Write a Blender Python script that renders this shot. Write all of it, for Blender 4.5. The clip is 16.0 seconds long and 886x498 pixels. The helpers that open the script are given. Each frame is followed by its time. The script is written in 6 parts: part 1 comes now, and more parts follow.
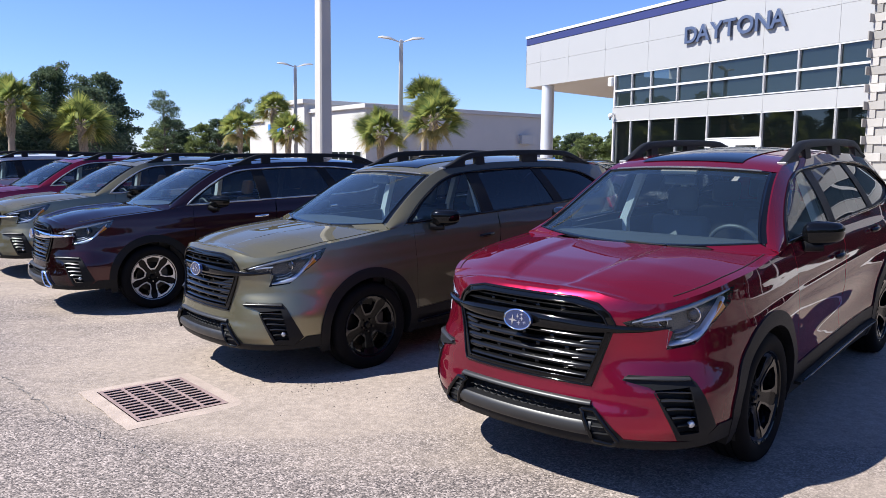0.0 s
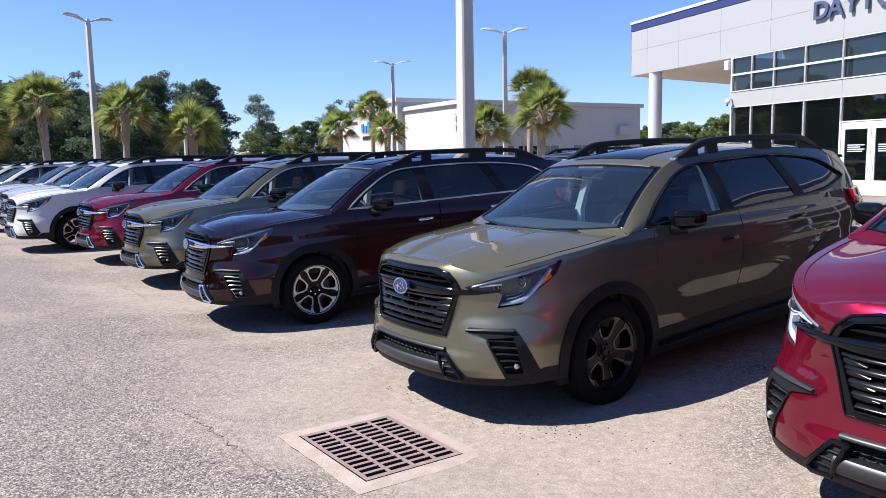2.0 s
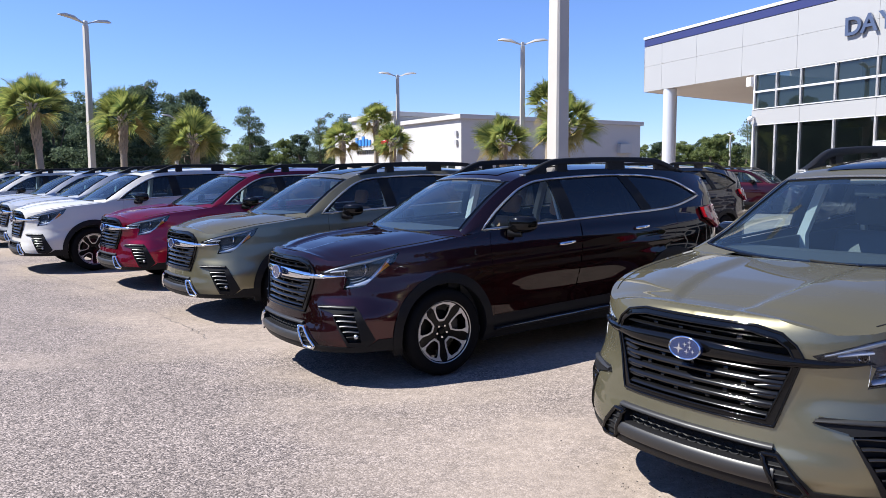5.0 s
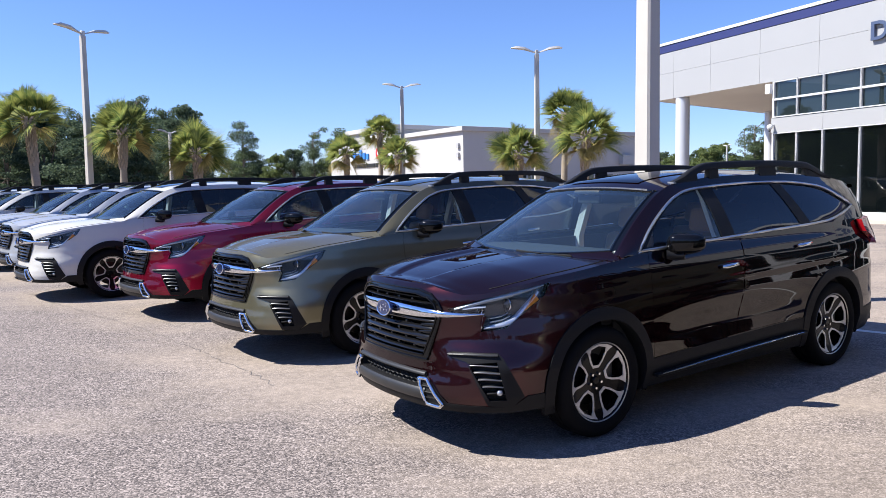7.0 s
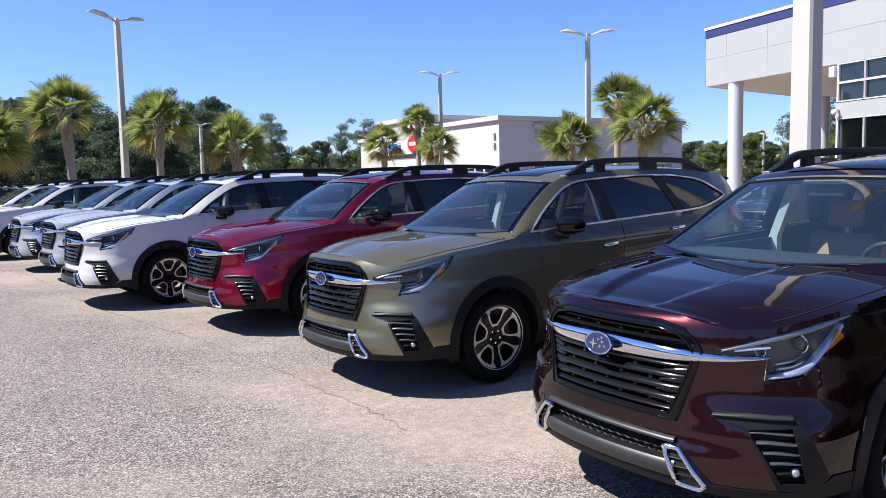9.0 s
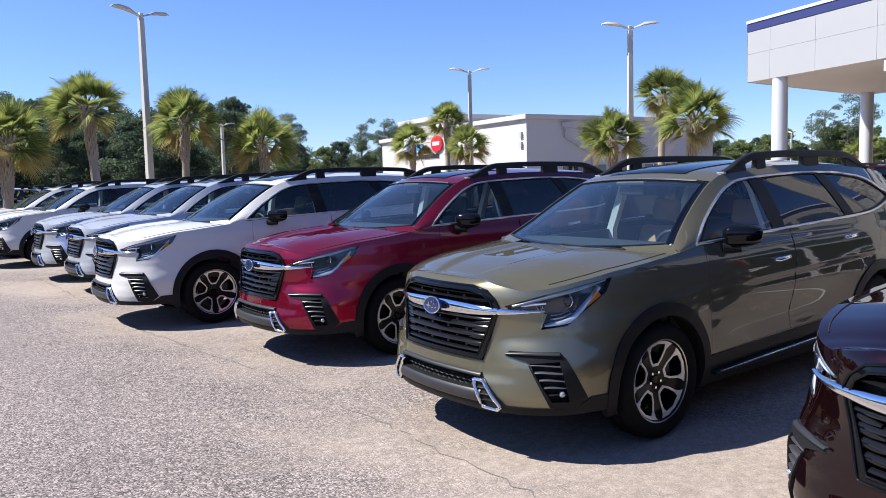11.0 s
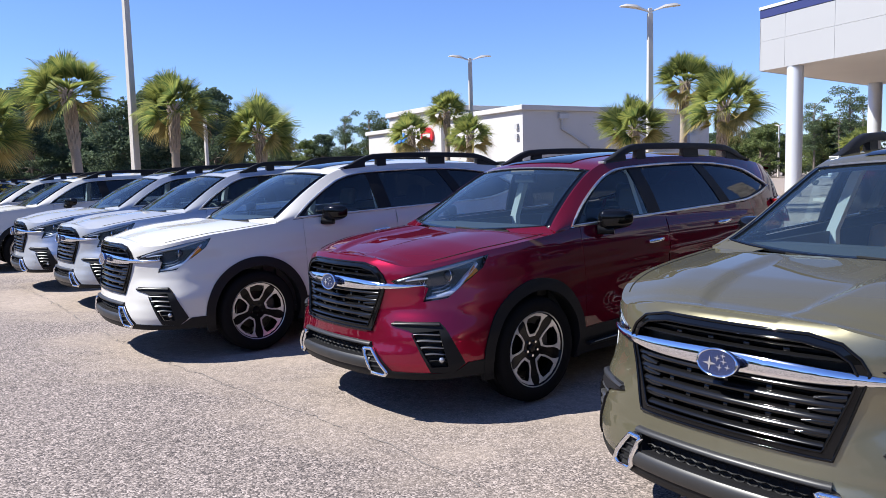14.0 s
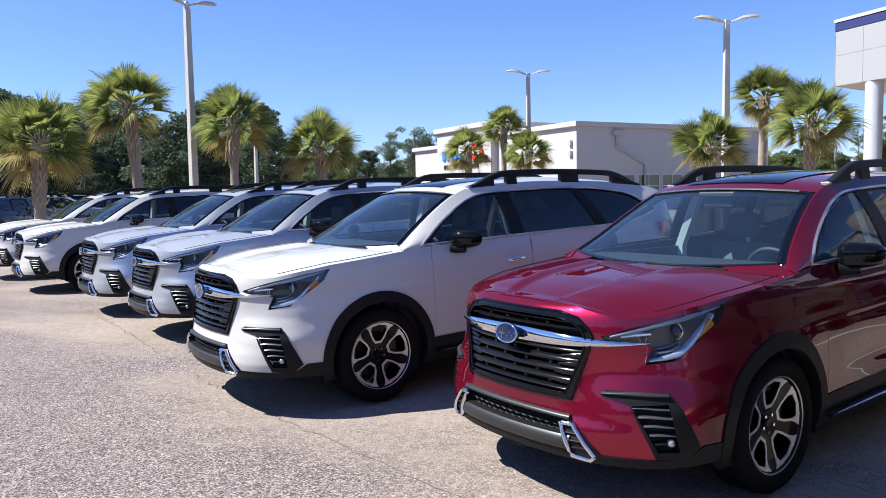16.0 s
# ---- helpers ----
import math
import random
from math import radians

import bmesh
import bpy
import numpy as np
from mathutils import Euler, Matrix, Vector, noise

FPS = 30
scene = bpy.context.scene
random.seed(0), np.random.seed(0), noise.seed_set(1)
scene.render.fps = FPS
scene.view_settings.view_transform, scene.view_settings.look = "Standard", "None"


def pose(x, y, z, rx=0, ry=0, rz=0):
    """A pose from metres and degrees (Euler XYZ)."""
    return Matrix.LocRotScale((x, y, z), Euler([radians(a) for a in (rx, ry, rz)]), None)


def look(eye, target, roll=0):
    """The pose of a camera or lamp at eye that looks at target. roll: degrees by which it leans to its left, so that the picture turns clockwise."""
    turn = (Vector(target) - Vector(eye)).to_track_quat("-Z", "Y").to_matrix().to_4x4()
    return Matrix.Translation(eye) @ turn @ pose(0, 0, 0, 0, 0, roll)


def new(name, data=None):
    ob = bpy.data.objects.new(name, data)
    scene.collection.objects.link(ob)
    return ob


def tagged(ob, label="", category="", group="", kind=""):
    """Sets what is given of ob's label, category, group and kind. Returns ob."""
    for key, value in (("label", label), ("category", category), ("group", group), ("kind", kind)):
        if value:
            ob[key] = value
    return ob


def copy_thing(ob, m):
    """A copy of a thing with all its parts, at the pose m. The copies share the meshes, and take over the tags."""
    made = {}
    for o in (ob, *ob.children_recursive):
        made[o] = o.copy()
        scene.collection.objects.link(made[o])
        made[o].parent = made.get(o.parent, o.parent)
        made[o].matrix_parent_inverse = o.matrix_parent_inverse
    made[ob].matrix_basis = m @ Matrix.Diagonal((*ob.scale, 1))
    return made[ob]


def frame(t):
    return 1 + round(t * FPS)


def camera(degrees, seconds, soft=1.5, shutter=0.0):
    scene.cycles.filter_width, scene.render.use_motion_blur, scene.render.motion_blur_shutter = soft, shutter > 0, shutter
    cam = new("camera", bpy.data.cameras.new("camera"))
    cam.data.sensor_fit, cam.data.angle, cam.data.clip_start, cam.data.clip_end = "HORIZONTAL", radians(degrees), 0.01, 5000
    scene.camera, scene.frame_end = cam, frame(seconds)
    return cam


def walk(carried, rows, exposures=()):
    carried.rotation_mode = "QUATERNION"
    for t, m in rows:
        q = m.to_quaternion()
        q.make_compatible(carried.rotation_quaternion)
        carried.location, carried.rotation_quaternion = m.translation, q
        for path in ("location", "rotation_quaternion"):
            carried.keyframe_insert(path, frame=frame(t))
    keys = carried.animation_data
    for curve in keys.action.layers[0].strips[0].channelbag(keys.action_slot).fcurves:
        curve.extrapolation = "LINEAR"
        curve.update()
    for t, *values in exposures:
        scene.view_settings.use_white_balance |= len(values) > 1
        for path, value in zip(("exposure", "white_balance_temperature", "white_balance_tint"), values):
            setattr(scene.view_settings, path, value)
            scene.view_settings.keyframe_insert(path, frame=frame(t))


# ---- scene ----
cam = camera(60.7, 16.0, soft=0.85)
# seconds, eye x, y, z, yaw, pitch, roll
ROWS = [
    (0, 0.634, -0.093, 1.765, 1.04, -6.60, 0.69),
    (0.5, 0.310, 0.178, 1.766, 3.70, -6.89, 0.08),
    (1, 0.004, 0.393, 1.752, 5.51, -7.17, -0.40),
    (1.5, -0.264, 0.647, 1.755, 6.80, -7.18, -0.89),
    (2, -0.568, 0.960, 1.739, 7.42, -6.86, -1.04),
    (2.5, -0.886, 1.154, 1.709, 7.87, -6.38, -1.01),
    (3, -1.173, 1.333, 1.744, 7.97, -5.99, -0.78),
    (5.5, -2.644, 2.753, 1.680, 5.60, -5.42, -0.18),
    (6, -2.952, 3.025, 1.695, 5.71, -4.99, -0.26),
    (6.5, -3.251, 3.393, 1.661, 5.42, -4.72, -0.50),
    (7, -3.577, 3.727, 1.661, 4.97, -4.61, -0.85),
    (7.5, -3.921, 4.024, 1.679, 4.78, -4.66, -1.07),
    (8, -4.180, 4.335, 1.658, 5.04, -4.78, -1.10),
    (8.5, -4.459, 4.704, 1.670, 5.74, -4.95, -1.20),
    (9, -4.752, 5.044, 1.674, 6.65, -5.23, -1.25),
    (9.5, -4.985, 5.369, 1.657, 7.38, -5.41, -1.23),
    (10, -5.231, 5.701, 1.675, 7.89, -5.33, -1.34),
    (12.5, -6.457, 7.160, 1.682, 7.06, -5.02, -1.89),
    (13, -6.675, 7.468, 1.648, 6.37, -5.46, -1.79),
    (13.5, -6.929, 7.816, 1.645, 6.00, -5.69, -1.65),
    (14, -7.224, 8.096, 1.644, 6.02, -5.64, -1.45),
    (14.5, -7.465, 8.349, 1.671, 6.17, -5.39, -1.28),
    (15, -7.703, 8.615, 1.659, 6.49, -5.07, -1.19),
    (15.5, -7.960, 8.881, 1.658, 7.36, -4.66, -1.18),
    (16, -8.288, 9.132, 1.694, 8.79, -4.33, -1.00),
]
walk(cam, [(t, pose(x, y, z, 90 + pitch, 0, yaw) @ pose(0, 0, 0, 0, 0, roll)) for t, x, y, z, yaw, pitch, roll in ROWS])

# ---- light ----
SUN_AZ, SUN_EL = -101.0, 50.0            # degrees clockwise from +y, and above the horizon
scene.view_settings.exposure = 1.0
world = bpy.data.worlds.new("world")
scene.world = world
world.use_nodes = True
wt = world.node_tree
sky = wt.nodes.new("ShaderNodeTexSky")
sky.sky_type, sky.sun_disc = "NISHITA", False
sky.sun_elevation, sky.sun_rotation = radians(SUN_EL), radians(SUN_AZ)
sky.air_density, sky.dust_density, sky.ozone_density = 1.0, 0.0, 4.0
tone = wt.nodes.new("ShaderNodeMix")
tone.data_type, tone.blend_type = "RGBA", "MULTIPLY"
tone.inputs["Factor"].default_value = 1.0
tone.inputs["B"].default_value = (0.84, 0.98, 1.42, 1)
wt.links.new(sky.outputs[0], tone.inputs["A"])
wt.links.new(tone.outputs["Result"], wt.nodes["Background"].inputs[0])
wt.nodes["Background"].inputs[1].default_value = 0.066
sun = new("sun", bpy.data.lights.new("sun", "SUN"))
sun.data.energy, sun.data.angle, sun.data.color = 5.0, radians(0.53), (1.0, 0.975, 0.92)
sx, sy = math.sin(radians(SUN_AZ)) * math.cos(radians(SUN_EL)), math.cos(radians(SUN_AZ)) * math.cos(radians(SUN_EL))
sun.matrix_world = look((sx * 60, sy * 60, math.sin(radians(SUN_EL)) * 60), (0, 0, 0))


# ---- materials ----
def mat(name, colour, rough=0.5, metal=0.0, coat=0.0, spec=0.5, vary=0.0, scale=3.0, grain=0.0, grain_scale=60.0, bump=0.0, bump_scale=80.0, by_object=0.0):
    """A principled material with stains (vary), fine grain, relief and, where asked, a change from piece to piece."""
    m = bpy.data.materials.new(name)
    m.use_nodes = True
    n, l = m.node_tree.nodes, m.node_tree.links
    p = n["Principled BSDF"]
    p.inputs["Base Color"].default_value = (*colour, 1)
    p.inputs["Roughness"].default_value, p.inputs["Metallic"].default_value = rough, metal
    p.inputs["Coat Weight"].default_value, p.inputs["Coat Roughness"].default_value = coat, 0.05
    p.inputs["Specular IOR Level"].default_value = spec
    tc = n.new("ShaderNodeTexCoord")
    out = None

    def scaled(amount, value_socket, prior):
        mr = n.new("ShaderNodeMapRange")
        mr.inputs["To Min"].default_value, mr.inputs["To Max"].default_value = 1 - amount, 1 + amount
        l.new(value_socket, mr.inputs["Value"])
        mx = n.new("ShaderNodeMix")
        mx.data_type, mx.blend_type = "RGBA", "MULTIPLY"
        mx.inputs["Factor"].default_value = 1
        if prior is None:
            mx.inputs["A"].default_value = (*colour, 1)
        else:
            l.new(prior, mx.inputs["A"])
        l.new(mr.outputs[0], mx.inputs["B"])
        return mx.outputs["Result"]

    if vary:
        t = n.new("ShaderNodeTexNoise")
        t.inputs["Scale"].default_value, t.inputs["Detail"].default_value = scale, 5
        l.new(tc.outputs["Object"], t.inputs["Vector"])
        out = scaled(vary, t.outputs[0], out)
    if grain:
        t = n.new("ShaderNodeTexNoise")
        t.inputs["Scale"].default_value, t.inputs["Detail"].default_value = grain_scale, 2
        l.new(tc.outputs["Object"], t.inputs["Vector"])
        out = scaled(grain, t.outputs[0], out)
    if by_object:
        oi = n.new("ShaderNodeObjectInfo")
        out = scaled(by_object, oi.outputs["Random"], out)
    if out is not None:
        l.new(out, p.inputs["Base Color"])
    if bump:
        t = n.new("ShaderNodeTexNoise")
        t.inputs["Scale"].default_value, t.inputs["Detail"].default_value = bump_scale, 3
        l.new(tc.outputs["Object"], t.inputs["Vector"])
        b = n.new("ShaderNodeBump")
        b.inputs["Strength"].default_value, b.inputs["Distance"].default_value = bump, 0.01
        l.new(t.outputs[0], b.inputs["Height"])
        l.new(b.outputs[0], p.inputs["Normal"])
    return m


def glass(name, tint, gloss_rough=0.0, ior=1.5, veil=0.0):
    """A thin pane: tinted see-through with a mirror sheen that follows the angle, and a painted teal veil."""
    m = bpy.data.materials.new(name)
    m.use_nodes = True
    n, l = m.node_tree.nodes, m.node_tree.links
    n.remove(n["Principled BSDF"])
    tr, gl, lw, mx = n.new("ShaderNodeBsdfTransparent"), n.new("ShaderNodeBsdfGlossy"), n.new("ShaderNodeLayerWeight"), n.new("ShaderNodeMixShader")
    tr.inputs[0].default_value = (*tint, 1)
    gl.inputs["Roughness"].default_value = gloss_rough
    f0 = ((ior - 1) / (ior + 1)) ** 2             # gloss grows from f0 face-on to one at a glance, the same from both sides
    lw.inputs["Blend"].default_value = 0.5
    pw, fr = n.new("ShaderNodeMath"), n.new("ShaderNodeMath")
    pw.operation, fr.operation = "POWER", "MULTIPLY_ADD"
    pw.inputs[1].default_value, fr.inputs[1].default_value, fr.inputs[2].default_value = 5.0, 1 - f0, f0
    l.new(lw.outputs["Facing"], pw.inputs[0]); l.new(pw.outputs[0], fr.inputs[0])
    l.new(fr.outputs[0], mx.inputs[0]); l.new(tr.outputs[0], mx.inputs[1]); l.new(gl.outputs[0], mx.inputs[2])
    l.new(mx.outputs[0], n["Material Output"].inputs[0])
    # pale teal diffuse mixed in: haze and sky glow put into the pane's colour
    if veil:
        df, m2 = n.new("ShaderNodeBsdfDiffuse"), n.new("ShaderNodeMixShader")
        df.inputs[0].default_value = (0.40, 0.60, 0.66, 1)
        m2.inputs[0].default_value = veil
        l.new(mx.outputs[0], m2.inputs[1]); l.new(df.outputs[0], m2.inputs[2])
        l.new(m2.outputs[0], n["Material Output"].inputs[0])
    return m


def paint(name, colour, metal=0.45, rough=0.34):
    """Clear-coated car paint with fine flakes, dark towards the edge of view."""
    m = mat(name, colour, rough, metal, coat=1.0, spec=0.1, grain=0.12, grain_scale=900.0)
    m.node_tree.nodes["Principled BSDF"].inputs["Coat IOR"].default_value = 1.4
    return m


def flake_paint(name, colour, rough=0.43, body=0.12, coat_ior=1.46):
    """Metallic paint: a dark body, a wide sheen of flakes that dies away at a glance, and a clear coat."""
    m = bpy.data.materials.new(name)
    m.use_nodes = True
    n, l = m.node_tree.nodes, m.node_tree.links
    n.remove(n["Principled BSDF"])
    df, fl, cc = n.new("ShaderNodeBsdfDiffuse"), n.new("ShaderNodeBsdfGlossy"), n.new("ShaderNodeBsdfGlossy")
    df.inputs[0].default_value = (*(body * c for c in colour), 1)
    tc, grain, gr, tint = n.new("ShaderNodeTexCoord"), n.new("ShaderNodeTexNoise"), n.new("ShaderNodeMapRange"), n.new("ShaderNodeMix")
    grain.inputs["Scale"].default_value, grain.inputs["Detail"].default_value = 700.0, 2
    gr.inputs["To Min"].default_value, gr.inputs["To Max"].default_value = 0.85, 1.15
    tint.data_type, tint.blend_type = "RGBA", "MULTIPLY"
    tint.inputs["Factor"].default_value, tint.inputs["A"].default_value = 1.0, (*colour, 1)
    l.new(tc.outputs["Object"], grain.inputs["Vector"]); l.new(grain.outputs[0], gr.inputs["Value"])
    l.new(gr.outputs[0], tint.inputs["B"]); l.new(tint.outputs["Result"], fl.inputs[0])
    fl.inputs["Roughness"].default_value = rough
    cc.inputs[0].default_value, cc.inputs["Roughness"].default_value = (1, 1, 1, 1), 0.02
    lw, flop, fr = n.new("ShaderNodeLayerWeight"), n.new("ShaderNodeMapRange"), n.new("ShaderNodeFresnel")
    lw.inputs["Blend"].default_value = 0.5
    flop.interpolation_type = "SMOOTHSTEP"
    flop.inputs["From Min"].default_value, flop.inputs["From Max"].default_value = 0.06, 0.37
    flop.inputs["To Min"].default_value, flop.inputs["To Max"].default_value = 1.0, 0.03
    fr.inputs["IOR"].default_value = coat_ior
    base, top = n.new("ShaderNodeMixShader"), n.new("ShaderNodeMixShader")
    l.new(lw.outputs["Facing"], flop.inputs["Value"])
    l.new(flop.outputs[0], base.inputs[0]); l.new(df.outputs[0], base.inputs[1]); l.new(fl.outputs[0], base.inputs[2])
    l.new(fr.outputs[0], top.inputs[0]); l.new(base.outputs[0], top.inputs[1]); l.new(cc.outputs[0], top.inputs[2])
    l.new(top.outputs[0], n["Material Output"].inputs[0])
    return m


def asphalt():
    """Old bleached asphalt: pale chips in a grey binder, sandy drifts and worn patches."""
    m = bpy.data.materials.new("asphalt")
    m.use_nodes = True
    n, l = m.node_tree.nodes, m.node_tree.links
    p = n["Principled BSDF"]
    tc = n.new("ShaderNodeTexCoord")
    vo = n.new("ShaderNodeTexVoronoi")
    vo.inputs["Scale"].default_value = 100
    l.new(tc.outputs["Object"], vo.inputs["Vector"])
    sep = n.new("ShaderNodeSeparateColor")
    l.new(vo.outputs["Color"], sep.inputs[0])
    chips = n.new("ShaderNodeValToRGB")
    e = chips.color_ramp.elements
    e[0].position, e[0].color = 0.0, (0.078, 0.068, 0.067, 1)
    e[1].position, e[1].color = 1.0, (0.640, 0.538, 0.494, 1)
    k = e.new(0.35); k.color = (0.205, 0.172, 0.160, 1)
    k = e.new(0.72); k.color = (0.375, 0.315, 0.285, 1)
    l.new(sep.outputs[0], chips.inputs[0])
    # sand drifts, stretched along the row of cars
    mp = n.new("ShaderNodeMapping")
    mp.inputs["Rotation"].default_value[2] = radians(43)
    mp.inputs["Scale"].default_value = (0.22, 0.5, 0.5)
    l.new(tc.outputs["Object"], mp.inputs["Vector"])
    ns = n.new("ShaderNodeTexNoise")
    ns.inputs["Scale"].default_value, ns.inputs["Detail"].default_value, ns.inputs["Roughness"].default_value = 1.0, 8, 0.62
    l.new(mp.outputs[0], ns.inputs["Vector"])
    drift = n.new("ShaderNodeMapRange")
    drift.inputs["From Min"].default_value, drift.inputs["From Max"].default_value = 0.50, 0.68
    drift.inputs["To Max"].default_value = 0.78
    # the sand gathers before the noses of the cars
    sx = n.new("ShaderNodeSeparateXYZ")
    l.new(tc.outputs["Object"], sx.inputs[0])
    va = n.new("ShaderNodeMath"); va.operation = "MULTIPLY"; va.inputs[1].default_value = 0.686
    vb = n.new("ShaderNodeMath"); vb.operation = "MULTIPLY_ADD"; vb.inputs[1].default_value = 0.727
    l.new(sx.outputs[0], va.inputs[0]); l.new(sx.outputs[1], vb.inputs[0]); l.new(va.outputs[0], vb.inputs[2])
    near = n.new("ShaderNodeMapRange"); near.interpolation_type = "SMOOTHSTEP"
    near.inputs["From Min"].default_value, near.inputs["From Max"].default_value = 1.7, 3.6
    near.inputs["To Min"].default_value, near.inputs["To Max"].default_value = -0.07, 0.13
    l.new(vb.outputs[0], near.inputs["Value"])
    sm = n.new("ShaderNodeMath"); sm.operation = "ADD"
    l.new(ns.outputs[0], sm.inputs[0]); l.new(near.outputs[0], sm.inputs[1])
    # and in a patch about the drain
    off = n.new("ShaderNodeVectorMath"); off.operation = "SUBTRACT"; off.inputs[1].default_value = (-0.75, 5.85, 0.0)
    ln = n.new("ShaderNodeVectorMath"); ln.operation = "LENGTH"
    pm = n.new("ShaderNodeMapRange"); pm.interpolation_type = "SMOOTHSTEP"
    pm.inputs["From Min"].default_value, pm.inputs["From Max"].default_value = 0.40, 1.75
    pm.inputs["To Min"].default_value, pm.inputs["To Max"].default_value = 0.30, 0.0
    l.new(tc.outputs["Object"], off.inputs[0]); l.new(off.outputs[0], ln.inputs[0]); l.new(ln.outputs["Value"], pm.inputs["Value"])
    s2 = n.new("ShaderNodeMath"); s2.operation = "ADD"
    l.new(sm.outputs[0], s2.inputs[0]); l.new(pm.outputs[0], s2.inputs[1])
    l.new(s2.outputs[0], drift.inputs["Value"])
    mx = n.new("ShaderNodeMix"); mx.data_type = "RGBA"
    l.new(drift.outputs[0], mx.inputs["Factor"]); l.new(chips.outputs[0], mx.inputs["A"])
    mx.inputs["B"].default_value = (0.485, 0.399, 0.332, 1)
    big = n.new("ShaderNodeTexNoise")
    big.inputs["Scale"].default_value, big.inputs["Detail"].default_value = 0.9, 6
    l.new(tc.outputs["Object"], big.inputs["Vector"])
    br = n.new("ShaderNodeMapRange")
    br.inputs["To Min"].default_value, br.inputs["To Max"].default_value = 0.47, 0.765
    l.new(big.outputs[0], br.inputs["Value"])
    mu = n.new("ShaderNodeMix"); mu.data_type, mu.blend_type = "RGBA", "MULTIPLY"
    mu.inputs["Factor"].default_value = 1
    mid = n.new("ShaderNodeTexNoise")            # hand-sized mottling
    mid.inputs["Scale"].default_value, mid.inputs["Detail"].default_value, mid.inputs["Roughness"].default_value = 16, 4, 0.7
    l.new(tc.outputs["Object"], mid.inputs["Vector"])
    mr = n.new("ShaderNodeMapRange")
    mr.inputs["From Min"].default_value, mr.inputs["From Max"].default_value = 0.3, 0.7
    mr.inputs["To Min"].default_value, mr.inputs["To Max"].default_value = 0.80, 1.20
    l.new(mid.outputs[0], mr.inputs["Value"])
    both = n.new("ShaderNodeMath"); both.operation = "MULTIPLY"
    l.new(br.outputs[0], both.inputs[0]); l.new(mr.outputs[0], both.inputs[1])
    l.new(mx.outputs["Result"], mu.inputs["A"]); l.new(both.outputs[0], mu.inputs["B"])
    l.new(mu.outputs["Result"], p.inputs["Base Color"])
    p.inputs["Roughness"].default_value, p.inputs["Specular IOR Level"].default_value = 0.9, 0.25
    bp = n.new("ShaderNodeBump")
    bp.inputs["Strength"].default_value, bp.inputs["Distance"].default_value = 0.4, 0.004
    l.new(vo.outputs["Distance"], bp.inputs["Height"]); bp.invert = True
    l.new(bp.outputs[0], p.inputs["Normal"])
    return m


ASPHALT = asphalt()
CONCRETE = mat("concrete", (0.33, 0.265, 0.225), 0.9, vary=0.35, scale=7, grain=0.25, grain_scale=120, bump=0.3, bump_scale=150)
WALK = mat("pale_concrete", (0.47, 0.43, 0.38), 0.85, vary=0.12, scale=1.5, grain=0.1, grain_scale=60)
POLE = mat("pole_concrete", (0.48, 0.45, 0.41), 0.8, vary=0.1, scale=2, grain=0.08, grain_scale=90, bump=0.15)
IRON = mat("cast_iron", (0.25, 0.175, 0.165), 0.7, 0.1, vary=0.35, scale=9, grain=0.2, grain_scale=200, bump=0.4, bump_scale=220)
PIT_SHADE = mat("pit", (0.002, 0.002, 0.002), 0.95, spec=0.0)
STRIPE = mat("road_paint", (0.7, 0.69, 0.66), 0.7, vary=0.2, scale=6, grain=0.2, grain_scale=60)
PANEL = mat("white_panel", (0.346, 0.345, 0.346), 0.38, vary=0.03, scale=0.6)
STUCCO = mat("white_stucco", (0.462, 0.447, 0.432), 0.85, vary=0.05, scale=0.7, bump=0.1, bump_scale=40)
SOFFIT = mat("soffit", (0.62, 0.58, 0.53), 0.8, vary=0.05, scale=0.5)
BLUE = mat("blue_band", (0.030, 0.036, 0.125), 0.4)
STEEL = mat("column_metal", (0.62, 0.63, 0.65), 0.42, 0.3)
FRAME = mat("white_frame", (0.56, 0.56, 0.57), 0.45)
LETTER = mat("letter_blue", (0.075, 0.10, 0.17), 0.4, 0.2)
PALE = mat("fixture_white", (0.75, 0.74, 0.72), 0.5)
LAMPHEAD = mat("lamp_head", (0.55, 0.53, 0.5), 0.5, 0.1)
STONE = mat("grey_stone", (0.33, 0.31, 0.29), 0.85, vary=0.2, scale=2, by_object=0.3, bump=0.3, bump_scale=30)
SHOPGLASS = glass("shop_glass", (0.16, 0.18, 0.185), ior=1.8, veil=0.006)
UPPERGLASS = glass("upper_shop_glass", (0.20, 0.225, 0.23), ior=1.8, veil=0.035)
# dark grey puts the dimness of the unlit rooms into the colour
ROOM = mat("dim_painted_room", (0.10, 0.10, 0.10), 0.9, vary=0.3, scale=0.6)
RED = mat("sign_red", (0.55, 0.02, 0.03), 0.4)
SIGNBLUE = mat("sign_blue", (0.05, 0.22, 0.6), 0.4)
DARK = mat("dark_lettering", (0.03, 0.03, 0.03), 0.5)
PIPE = mat("grey_pipe", (0.4, 0.4, 0.4), 0.5)

BARK = mat("palm_bark", (0.30, 0.25, 0.20), 0.9, vary=0.25, scale=5, grain=0.2, grain_scale=40, bump=0.5, bump_scale=35)
BOOT = mat("palm_boot", (0.36, 0.29, 0.22), 0.9, vary=0.3, scale=8, grain=0.2, grain_scale=60)
TRUNK = mat("bark", (0.15, 0.12, 0.095), 0.9, vary=0.25, scale=4, bump=0.5, bump_scale=20)


